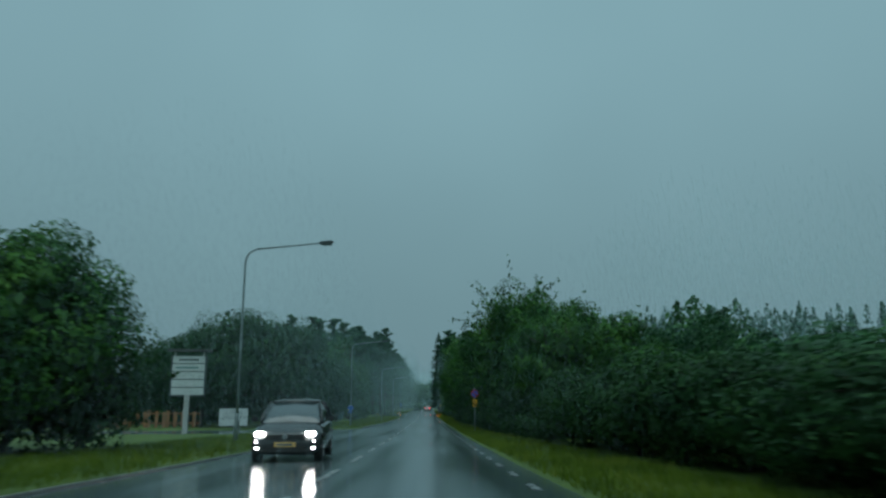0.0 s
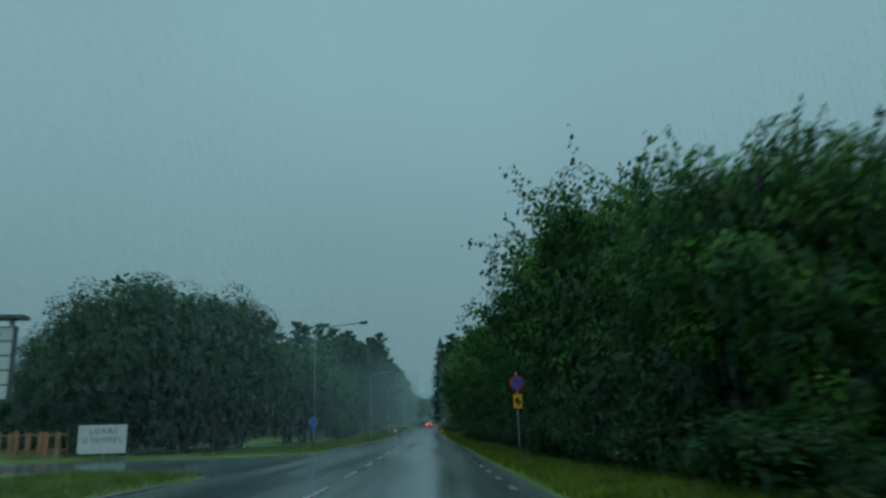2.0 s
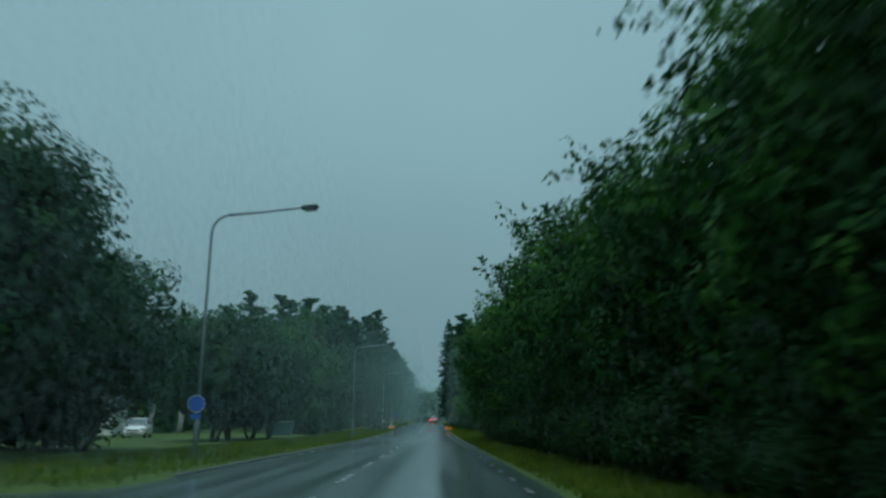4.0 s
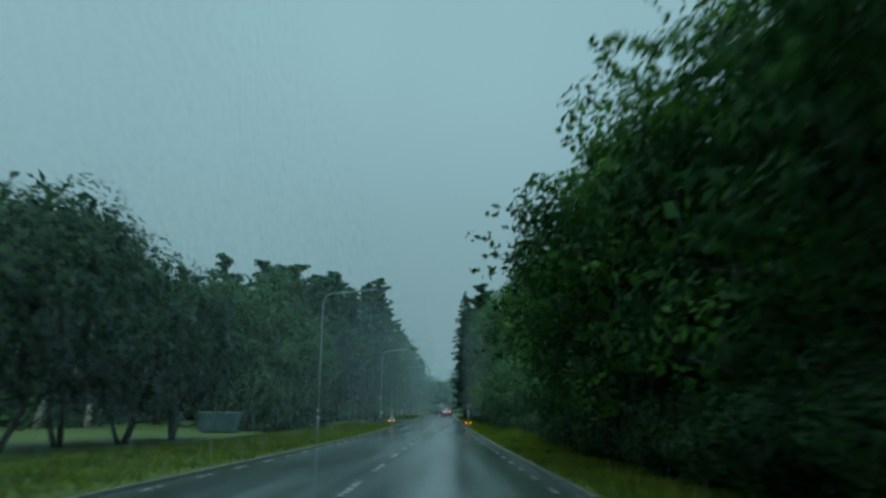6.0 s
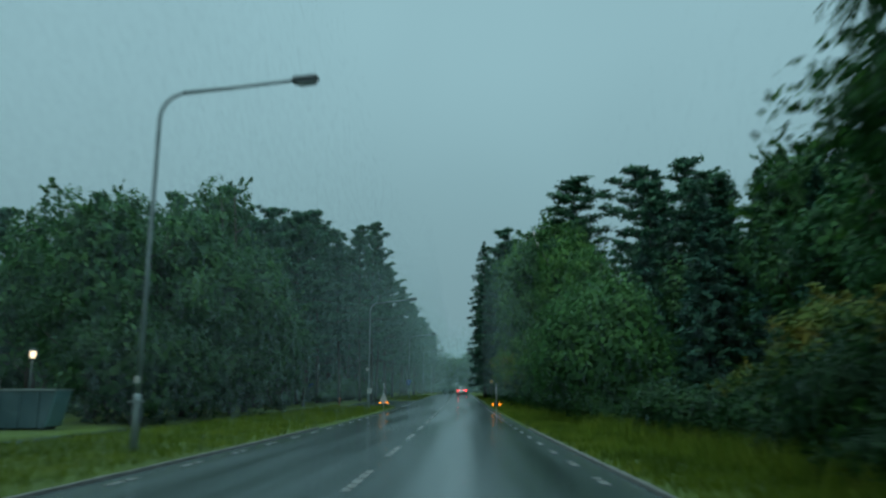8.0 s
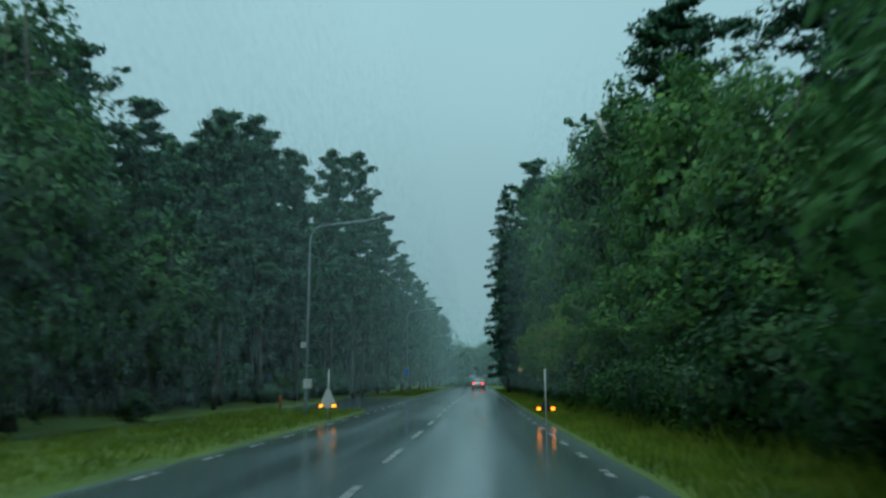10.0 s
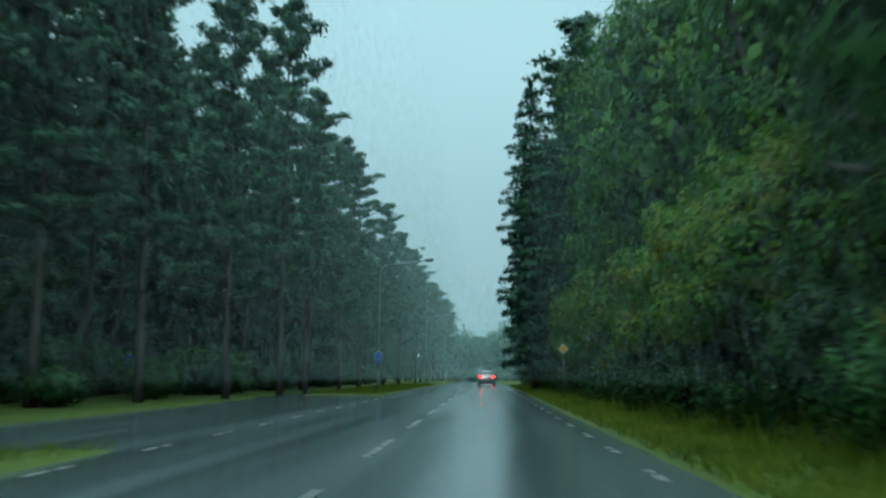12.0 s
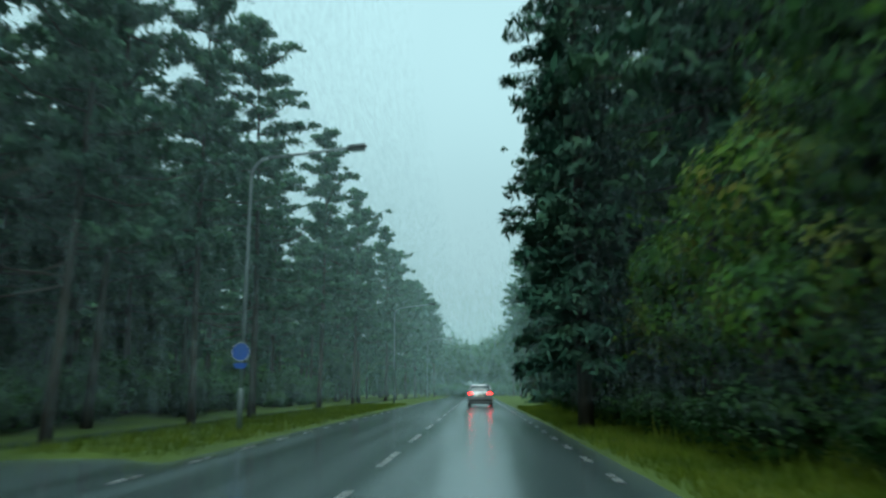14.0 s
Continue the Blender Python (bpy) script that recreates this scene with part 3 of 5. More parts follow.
tall = [broadleaf("tall_tree", 91 + k, 17.0, 4.4, 1.0, 9500, 0.27, LEAF_TALL, BARK, "tall dense broadleaf tree at the wood edge", "tall broadleaf trees", 70, 1.6) for k in range(2)]
pines = [pine("pine_tree", 101 + k, 20.0, (0.36, 0.44, 0.32)[k], 3.8, 13000, "tall Scots pine with a bare reddish trunk", PINES, 0.16) for k in range(3)]
spruces = [spruce("spruce_tree", 121 + k, 22.0, 3.7, 9000, "tall dark spruce with drooping boughs", "spruces of the wood") for k in range(2)]
pines_far = [pine("pine_tree", 141 + k, 20.0, (0.24, 0.34)[k], 3.9, 3800, "tall Scots pine deep in the wood", PINES, 0.27) for k in range(2)]
bush_far = [broadleaf("bush", 151 + k, 3.6, 2.3, 0.05, 2600, 0.21, LEAF_TALL, BARK, "low wet green undergrowth bush", "undergrowth", 0, category="bush") for k in range(2)]
elm_far = [broadleaf("roadside_tree", 161, 8.0, 3.1, 0.25, 5000, 0.20, LEAF_ELM, BARK, "wet dark green broadleaf tree behind the roadside row", RIGHT_GROUP, 30)]
tall_far = [broadleaf("tall_tree", 171, 17.0, 4.4, 1.0, 5500, 0.36, LEAF_TALL, BARK, "tall dense broadleaf tree deep in the wood", "tall broadleaf trees", 20, 1.6)]
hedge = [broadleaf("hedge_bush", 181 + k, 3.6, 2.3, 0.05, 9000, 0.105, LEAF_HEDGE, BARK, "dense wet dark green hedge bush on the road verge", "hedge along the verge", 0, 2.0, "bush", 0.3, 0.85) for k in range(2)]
spruce_near = [spruce("spruce_tree", 191, 22.0, 4.5, 28000, "tall dark spruce leaning in over the verge", "spruces of the wood", 0.10, 0.125, 31, 0.14, 0.08, 0.50, 0.40, 0.52), spruce("spruce_tree", 192, 22.0, 3.9, 24000, "tall dark spruce leaning in over the verge", "spruces of the wood", 0.12, 0.125, 28, 0.16, 0.08, 0.42, 0.50, 0.6)]
tall_near = [broadleaf("tall_tree", 201 + k, 17.0, 4.4, 1.0, 22000, 0.165, LEAF_EDGE, BARK, "tall dense broadleaf tree at the wood edge", "tall broadleaf trees", 60, 2.2, clump=0.27, fill=0.82) for k in range(2)]
young = [broadleaf("young_shrub", 211 + k, 3.6, 2.1, 0.05, 4200, 0.15, LEAF_ROUND, BARK, "bright green young shrub growing under the pines", "undergrowth", 10, category="shrub") for k in range(2)]
PROTOS = {"corner": (corner, 6.2), "young": (young, 3.6), "spruce_near": (spruce_near, 22.0), "tall_near": (tall_near, 17.0), "hedge": (hedge, 3.6), "elm_far": (elm_far, 8.0), "tall_far": (tall_far, 17.0), "pine_far": (pines_far, 20.0), "bush_far": (bush_far, 3.6), "elm": (elm, 8.0), "bush": (bush, 3.6), "linden": (linden, 9.3), "round": ([round_bush], 6.2), "maple": (maple, 8.0), "autumn": ([autumn], 4.2), "birch": (birch, 16.0), "tall": (tall, 17.0), "pine": (pines, 20.0), "spruce": (spruces, 22.0)}
rng_t = random.Random(7)
used = set()


def plant(kind, x, y, h, wide=1.0):
    """Stand a tree of the kind at a place, h metres high; the first of a model is the model itself."""
    models, own = PROTOS[kind]
    k = rng_t.randrange(len(models))
    s = h / own
    m = pose(x, y, ground_z(x, y) - 0.03, rng_t.uniform(-2, 2), rng_t.uniform(-2, 2), rng_t.uniform(0, 360)) @ Matrix.Diagonal((s * wide, s * wide, s, 1))
    ob = models[k]
    if (kind, k) not in used:
        used.add((kind, k))
        ob.matrix_basis = m
        return ob
    made = copy_thing(ob, Matrix.Identity(4))
    made.matrix_basis = m
    return made


def jit(a):
    return rng_t.uniform(-a, a)


# hedge and trees along the right verge
y = 14.0
while y < 47:
    low = min(2.6, max(1.3, 0.95 + 0.11 * (y - 17.5)))
    plant("hedge", 5.9 + jit(0.3), y, low + jit(0.15), 3.3 / low * 0.95)
    plant("bush_far", 9.3 + jit(0.6), y + jit(0.8), low + 0.2 + jit(0.2), 3.6 / low)
    if 28 < y:
        plant("bush_far", 13.5 + jit(0.8), y + jit(0.8), low + 0.3 + jit(0.2), 4.0 / low)
    y += 2.9
y = 52.5
while y < 119:
    big = y > 61
    plant("elm", (6.3 if 61 < y < 80 else 5.45 if y > 106 else 5.9 if big else 7.4 if y > 55 else 6.2) + jit(0.3), y, (9.6 if 88 < y < 114 else 8.7 if y > 70 else 9.9 if big else 8.8 if y > 59 else 7.7 if y > 55 else 6.3) + jit(0.5), 1.10 if y > 106 else 1.0 if big else 0.85)
    plant("bush", 5.5 + jit(0.3), y + 2.0, 3.0 + jit(0.5), 0.9)
    if int(y) % 2 == 0 or y > 90:
        plant("elm_far", 11.0 + jit(0.8), y + 2 + jit(0.8), (9.0 if big else 5.4) + jit(0.6), 1.05)
    y += 4.2
for x, y, h in ((9.6, 50.5, 5.0), (8.6, 54.5, 7.4)):
    plant("elm", x, y, h, 1.1)
for k in range(24):
    plant("hedge", 4.5 + jit(0.25), 60.5 + k * 2.4, 1.7 + jit(0.4), 1.0)
# open verge with a round bush, then the wood edge
plant("round", 5.6, 147.0, 6.5)
plant("autumn", 9.8, 136.0, 3.9)
plant("autumn", 8.4, 138.5, 2.2)
for x, y, h in ((5.9, 139.5, 1.7), (7.4, 134.0, 2.0), (6.8, 129.5, 2.4), (8.6, 126.5, 3.4), (5.6, 150.5, 2.6), (5.4, 154.5, 2.8)):
    plant("bush", x, y, h)
for x, y, h in ((11.5, 133.0, 7.0), (13.5, 139.0, 9.5), (8.6, 160.0, 9.0)):
    plant("tall", x, y, h, 1.3)
plant("elm", 6.4, 120.3, 9.2, 1.0)
plant("elm", 7.2, 124.4, 9.0, 0.95)
plant("bush", 5.7, 127.5, 1.9)
for x, y, h in ((12.6, 166.0, 17.0), (17.5, 150.0, 12.5), (9.5, 172.0, 17.5), (15.0, 158.0, 14.2), (21.0, 146.0, 12.5), (24.0, 160.0, 16.5), (27.0, 138.0, 13.0), (19.0, 170.0, 17.0)):
    plant("pine" if h > 13.5 else "spruce", x, y, h, 1.3)
for x, y, h, w in ((12.8, 163.0, 16.0, 1.2), (9.6, 156.0, 10.0, 1.5), (12.2, 153.0, 11.5, 1.5), (15.0, 150.5, 13.0, 1.5), (18.0, 147.0, 13.0, 1.5), (14.0, 144.0, 10.0, 1.6), (21.0, 141.0, 12.5, 1.5), (17.0, 156.5, 14.0, 1.4), (21.0, 153.5, 14.0, 1.4)):
    plant("spruce", x, y, h, w)
for x, y, h in ((11.0, 159.5, 13.5), (14.2, 160.0, 14.2), (20.0, 158.0, 15.5), (16.0, 167.0, 18.0)):
    plant("pine_far", x, y, h, 1.2)
for x, y, h in ((12.8, 159.0, 10.5), (15.5, 161.5, 12.0), (19.0, 162.5, 13.0), (23.0, 158.0, 12.5), (16.5, 153.0, 9.5)):
    plant("tall_far", x, y, h, 1.1)
for x, y, h in ((17.0, 145.0, 12.5), (19.0, 140.0, 12.0)):
    plant("tall", x, y, h, 1.0)
for x, y, h in ((7.0, 175.5, 17.8), (22.0, 152.0, 13.0), (14.0, 146.0, 13.0)):
    plant("birch", x, y, h)
for x, y, h in ((7.8, 167.0, 14.0), (7.9, 160.5, 11.0), (8.2, 173.0, 15.0), (8.8, 179.0, 17.0), (9.4, 187.0, 19.0), (8.0, 196.5, 18.0), (9.8, 204.0, 20.0), (10.5, 213.0, 20.0), (9.5, 222.0, 20.0), (9.5, 232.0, 19.0), (9.5, 243.0, 19.0)):
    plant("tall_near", x, y, h, 0.85)
for x, y, h in ((6.6, 161.5, 6.4), (6.2, 168.5, 6.8), (6.4, 174.5, 6.0)):
    plant("tall_near", x, y, h, 1.5)
for x, y, h in ((6.6, 183.0, 7.4), (6.9, 189.5, 7.6), (7.2, 197.0, 8.0), (7.0, 204.4, 8.2), (7.8, 213.0, 8.0)):
    plant("maple", x, y, h)
for x, y, h in ((4.9, 156.5, 1.9), (4.9, 159.0, 2.1), (4.8, 161.6, 2.0), (5.0, 164.5, 2.2), (4.9, 167.5, 2.0), (5.2, 171.5, 2.6), (5.0, 175.0, 2.0), (5.4, 178.0, 2.6), (5.6, 186.0, 2.6), (5.9, 193.0, 2.8), (6.2, 200.5, 2.8), (6.4, 208.0, 3.0), (6.0, 217.0, 3.0), (5.6, 225.0, 3.0), (5.2, 233.0, 3.0), (5.2, 241.0, 3.0)):
    plant("young" if 166 < y < 181 and h < 2.3 else "bush", x, y, h)
for x, y, h, w in ((2.95, 214.0, 21.4, 1.0), (4.1, 219.5, 19.0, 0.9), (4.2, 225.5, 19.0, 0.95), (5.4, 240.0, 19.0, 0.95), (5.6, 256.0, 19.0, 0.95)):
    plant("spruce_near" if y < 226 else "spruce", x, y, h, w)
for x, y, h in ((6.4, 209.5, 6.0), (6.6, 218.0, 6.5), (6.8, 226.0, 6.5)):
    plant("tall_near", x, y, h, 1.4)
plant("maple", 6.6, 210.5, 6.2, 1.1)
for x, y, h in ((7.3, 200.5, 20.5), (8.2, 194.5, 20.0)):
    plant("tall_near", x, y, h, 0.8)
plant("birch", 6.6, 205.0, 19.0, 0.5)
plant("pine", 5.2, 206.0, 20.8, 1.0)
for x, y, h in ((5.2, 209.0, 19.5), (6.4, 213.5, 21.0), (5.4, 222.5, 19.0)):
    plant("pine", x, y, h, 0.92)
for x, y, h in ((6.6, 232.0, 20.0), (6.6, 238.0, 20.0), (6.5, 248.0, 20.0), (6.5, 264.0, 19.0), (6.5, 280.0, 19.0), (6.5, 296.0, 19.0), (7.0, 315.0, 19.0), (7.0, 340.0, 19.0)):
    plant("pine", x, y, h)

# left side: a near bush tree, lindens behind the junction and along the footpath
plant("corner", -12.8, 39.5, 7.3, 1.2)
for x, y, h in ((-13.6, 41.5, 6.8), (-12.9, 36.8, 5.6), (-15.8, 38.5, 7.0)):
    plant("corner", x, y, h, 1.15)
plant("bush", -11.4, 41.5, 3.6)
plant("elm", -19.5, 45.0, 6.0, 1.2)
for x, y, h in ((-12.9, 86.0, 10.2), (-15.4, 88.5, 10.9), (-17.4, 84.0, 11.2), (-21.5, 88.0, 10.0), (-13.8, 96.0, 8.8), (-14.2, 114.5, 9.4), (-14.4, 119.0, 9.4), (-13.8, 123.0, 8.6), (-13.6, 128.0, 8.6), (-20.0, 99.0, 9.0), (-26.0, 95.0, 10.0), (-31.0, 104.0, 10.0), (-32.0, 118.0, 9.5)):
    plant("linden", x, y, h)
for x, y, h in ((-14.5, 154.0, 12.0), (-18.0, 151.0, 12.5), (-22.0, 158.0, 13.0), (-13.8, 162.0, 11.5)):
    plant("tall", x, y, h, 1.0)
for x, y, h in ((-18.4, 166.0, 18.0), (-23.6, 166.5, 17.2), (-28.5, 164.0, 15.5)):
    plant("tall", x, y, h, 0.8)
for x, y, h in ((-28.5, 150.0, 15.5), (-31.0, 147.0, 13.0), (-24.0, 168.0, 14.0), (-36.0, 140.0, 12.0)):
    plant("birch", x, y, h)
for x, y, h in ((-13.5, 145.5, 4.6), (-15.6, 148.0, 4.4), (-13.2, 151.5, 4.2), (-13.4, 157.5, 4.0), (-13.0, 168.0, 1.2), (-15.0, 174.0, 1.5)):
    plant("bush", x, y, h)
for x, y, h in ((-17.1, 196.0, 21.0), (-10.9, 204.0, 21.5), (-14.4, 188.5, 19.0), (-11.2, 210.5, 19.5), (-10.8, 219.0, 19.0), (-11.5, 197.6, 19.5), (-12.9, 192.5, 18.0), (-14.8, 209.6, 21.0), (-12.6, 215.0, 20.0), (-16.0, 219.6, 20.0), (-13.6, 178.0, 12.0), (-16.8, 174.5, 15.0), (-18.5, 186.0, 18.0), (-15.5, 184.0, 18.0), (-17.8, 190.5, 19.0)):
    plant("pine", x, y, h, 0.82 if y > 195 else 1.0)
for k in range(34):
    plant("pine_far", -19 - (k % 6) * 4.6 + jit(1.8), 172 + (k // 6) * 10.5 + (k % 2) * 5 + jit(2), (16.5 if k < 12 else 19.5) + jit(1.8))
for k in range(16):
    plant("pine_far" if k > 3 else "pine", -11.0 - (k % 2) * 4.5 + jit(0.8), 226 + k * 6.0 + jit(1.5), 18.8 + jit(1.0), 0.95)
for x, y, h in ((-15.5, 192.0, 2.0), (-13.8, 202.0, 1.6), (-17.0, 206.0, 2.2), (-14.0, 214.0, 1.8), (-13.0, 224.0, 2.0)):
    plant("bush", x, y, h)
for x, y, h in ((-12.0, 330.0, 22.0), (-12.5, 350.0, 22.0), (-11.5, 390.0, 23.5), (-13.0, 372.0, 20.0)):
    plant("pine_far", x, y, h, 1.2)
for k in range(13):
    plant("bush", 5.4 + 0.5 * math.sin(k * 1.7) + jit(0.3), 129.5 + k * 2.2, 1.2 + jit(0.35), 1.35)
plant("tall", 10.0, 128.0, 5.0, 1.6)
plant("autumn", 7.6, 131.5, 3.4, 1.1)
plant("autumn", 5.4, 174.2, 3.4, 0.85)
# the tall back row that closes the pine wood
for x, y, h in ((-20.0, 204.0, 21.5), (-24.0, 207.0, 24.0), (-28.5, 205.0, 24.5), (-23.0, 214.0, 24.0), (-30.0, 213.0, 25.0), (-17.5, 212.0, 22.5), (-33.0, 200.0, 24.0)):
    plant("pine_far", x, y, h, 1.15)
for k in range(14):
    plant("pine_far", -17.5 - (k % 3) * 3.6 + jit(1.2), 205 + k * 4.4 + jit(1.5), 13.0 + jit(1.5), 1.2)
for k in range(14):
    plant("pine_far", -19.0 - (k % 2) * 4.0 + jit(1.2), 228 + k * 6.5 + jit(1.5), 18.5 + jit(1.5), 1.15)
for k in range(24):
    plant("young", -13.8 - (k % 3) * 2.6 + jit(0.8), 196 + k * 2.5 + jit(0.8), (1.5 if k % 3 == 0 else 2.3) + jit(0.4), 1.25)
for k in range(10):
    plant("tall_far", -14.5 - (k % 3) * 2.5 + jit(0.6), 268 + k * 12.0 + jit(2.0), 6.0 + jit(1.0), 1.3)
for k in range(14):
    plant("pine_far", -23.0 - (k % 3) * 4.2 + jit(1.4), 192 + k * 3.3 + jit(1.2), 17.5 + jit(1.2), 1.35)
for x, y, h in ((-20.5, 176.0, 14.5), (-23.5, 180.0, 16.0), (-26.5, 186.0, 16.5), (-29.0, 192.0, 17.0)):
    plant("tall_far", x, y, h, 0.85)
# the wood that closes the view where the road runs out of sight
plant("pine", -7.6, 316.0, 16.5, 1.0)
for x, y, h in ((-11.0, 350.0, 13.0), (-7.0, 349.0, 13.0), (-3.6, 346.0, 13.5), (0.2, 344.0, 13.0), (3.4, 347.0, 14.0), (6.5, 345.0, 15.0), (10.0, 350.0, 15.0)):
    plant("tall_far", x, y, h, 1.25)
for k in range(7):
    plant("bush_far", -8.0 + k * 2.6 + jit(0.4), 341.5 + jit(0.6), 2.6 + jit(0.4), 1.2)
# scrub that closes the view under the lindens
for k in range(11):
    plant("bush_far", -15.5 - k * 1.9 + jit(0.6), 96.5 + k * 0.9 + jit(0.8), 2.9 + jit(0.5), 1.25)
# low growth along the foot of the trees
for k in range(14):
    plant("bush", 4.9 + jit(0.25), 48 + k * 2.3, 1.1 + jit(0.3), 1.5)
for k in range(9):
    plant("bush", 4.9 + jit(0.2), 108 + k * 2.2, 1.0 + jit(0.25), 1.5)
for k in range(16):
    plant("bush", 4.7 + jit(0.25), 180 + k * 3.4, 1.3 + jit(0.35), 1.4)
# undergrowth and young trees under the pines, and the closed edge behind them
for x, y, h in ((-23.0, 200.0, 9.0), (-21.0, 208.0, 8.5), (-22.5, 215.0, 9.0), (-20.5, 223.0, 8.0), (-27.0, 211.0, 10.0), (-26.0, 221.0, 10.0), (-20.0, 232.0, 8.0), (-14.5, 172.0, 9.5), (-18.5, 177.0, 10.5), (-15.5, 180.5, 8.5), (-21.5, 172.5, 11.0), (-24.0, 181.0, 10.0), (-19.5, 188.0, 8.0)):
    plant("tall_far", x, y, h, 1.05)
for k in range(26):
    plant("bush_far", -20 - (k % 4) * 5.5 + jit(2.2), 186 + (k // 4) * 10 + jit(3.5), 2.6 + jit(0.9), 1.3)
for k in range(16):
    plant("bush_far", -14.5 - (k % 3) * 2.2 + jit(0.8), 188 + k * 4.6 + jit(1.5), 1.9 + jit(0.7), 1.4)


# ---- far woods that close the view ----
def far_woods(name, rows, seed, material, label, leafy=130, size=1.1, point=(0.6, 1.2), loose=1.0, vary=(0.72, 1.12)):
    rng = np.random.default_rng(seed)
    c_all, n_all, s_all = [], [], []
    for x0, y0, x1, y1, count, h in rows:
        for k in range(count):
            a = (k + rng.uniform(-0.4, 0.4)) / count
            x, y = x0 + (x1 - x0) * a + rng.normal() * 3 * loose, y0 + (y1 - y0) * a + rng.normal() * 7 * loose
            if float(paved(np.array(x), np.array(y))) < 3.0:
                continue
            z, hh, r, m = float(soil(np.array(x), np.array(y))), h * rng.uniform(*vary), rng.uniform(2.4, 4.4), leafy
            f = rng.uniform(0.0, 1, m) ** 1.25
            pointed = rng.uniform(*point)
            rr = r * (1 - f**pointed * 0.97) * rng.uniform(0.02, 1.05, m) ** 0.6
            t = rng.uniform(0, 6.283, m)
            c_all.append(np.stack([x + rr * np.cos(t), y + rr * np.sin(t), z + f * hh], 1))
            n_all.append(np.stack([np.cos(t), np.sin(t), 0.6 + 0 * t], 1) + rng.normal(size=(m, 3)) * 0.4)
            s_all.append(size * rng.uniform(0.7, 1.5, m) * (1.25 - f * 0.7))
    me = leaves_mesh(name, np.concatenate(c_all), np.concatenate(n_all), np.concatenate(s_all), material, 1.6, rng)
    return tagged(new(name, me), label, "woods", kind="stuff")


# these two woods carry the distance haze in their foliage colour
far_woods("far_woods", [(-240, 440, 240, 440, 150, 16), (-260, 480, 260, 480, 140, 20), (45, 150, 90, 420, 90, 14), (75, 130, 130, 420, 90, 15), (-75, 40, -80, 160, 40, 7.5), (-80, 170, -90, 420, 70, 10), (-200, -160, 220, -160, 100, 20), (100, -160, 100, 130, 70, 22), (-100, -160, -100, 60, 60, 20)], 5, HAZE_WOOD, "distant woods, their foliage colour paled and blued for haze", 240, 0.8, (1.0, 2.2))
far_woods("spruce_ridge", [(26, 126, 125, 106, 130, 15.6), (30, 136, 130, 116, 110, 17.0)], 8, HAZE_WOOD, "ridge of spruces above the hedge, foliage colour paled for haze", 300, 0.5, (1.2, 2.0), 0.5, (0.93, 1.05))
far_woods("inner_woods", [(-36, 135, -37, 172, 14, 9), (-36, 175, -38, 420, 78, 15), (-46, 185, -46, 420, 76, 20), (-30, 205, -30, 420, 60, 14), (24, 80, 30, 125, 26, 10.5), (38, 110, 40, 135, 14, 14)], 6, LEAF_TALL, "dense dim undergrowth and trees deep in the wood", 300, 0.7, (2.0, 4.0), 0.6)

far_woods("scrub_woods", [(-42, 20, -44, 122, 34, 5.6), (-33, 60, -40, 122, 18, 6.0), (14, 66, 42, 48, 22, 6.2), (17, 60, 24, 84, 20, 6.8)], 12, LEAF_LINDEN, "low dark trees and scrub beyond the verge", 1300, 0.26, (5.0, 9.0), 0.5)

# ---- rain ----
def rain(name, spans, seed, material):
    """Falling streaks of rain, slightly slanted."""
    rng = np.random.default_rng(seed)
    out = []
    for x0, x1, y0, y1, top, count, w, ln in spans:
        p = np.stack([rng.uniform(x0, x1, count), rng.uniform(y0, y1, count), rng.uniform(1.0, top, count)], 1)
        a = rng.uniform(0, 6.283, count)
        d = np.stack([np.cos(a), np.sin(a), 0 * a], 1) * w / 2
        fall = np.stack([0.10 + 0.03 * rng.normal(size=count), 0.04 * rng.normal(size=count), -np.ones(count)], 1) * (ln * rng.uniform(0.5, 1.0, count))[:, None]
        out.append(np.stack([p - d, p + d, p + fall], 1).reshape(-1, 3))
    v = np.concatenate(out)
    n = len(v) // 3
    me = bpy.data.meshes.new(name)
    me.vertices.add(3 * n)
    me.vertices.foreach_set("co", v.ravel())
    me.loops.add(3 * n)
    me.loops.foreach_set("vertex_index", np.arange(3 * n))
    me.polygons.add(n)
    me.polygons.foreach_set("loop_start", np.arange(0, 3 * n, 3))
    me.materials.append(material)
    me.update(calc_edges=True)
    return tagged(new(name, me), "fine slanting streaks of heavy falling rain", "rain", kind="stuff")


rain("rain", [(-9.5, -2.4, 30, 165, 8.5, 210000, 0.013, 0.28), (-11.0, -2.4, 165, 262, 15, 300000, 0.013, 0.30), (2.2, 5.0, 30, 165, 6, 26000, 0.013, 0.28), (2.2, 5.2, 165, 262, 13, 170000, 0.013, 0.30), (-2.4, 2.2, 226, 262, 10, 42000, 0.013, 0.30), (-11.0, -2.4, 196, 262, 15, 170000, 0.013, 0.30)], 9, RAIN)
rain("far_rain", [(-9.5, 6, 262, 430, 16, 46000, 0.032, 1.3), (16, 75, 66, 104, 20, 40000, 0.032, 1.2)], 10, FAR_RAIN)


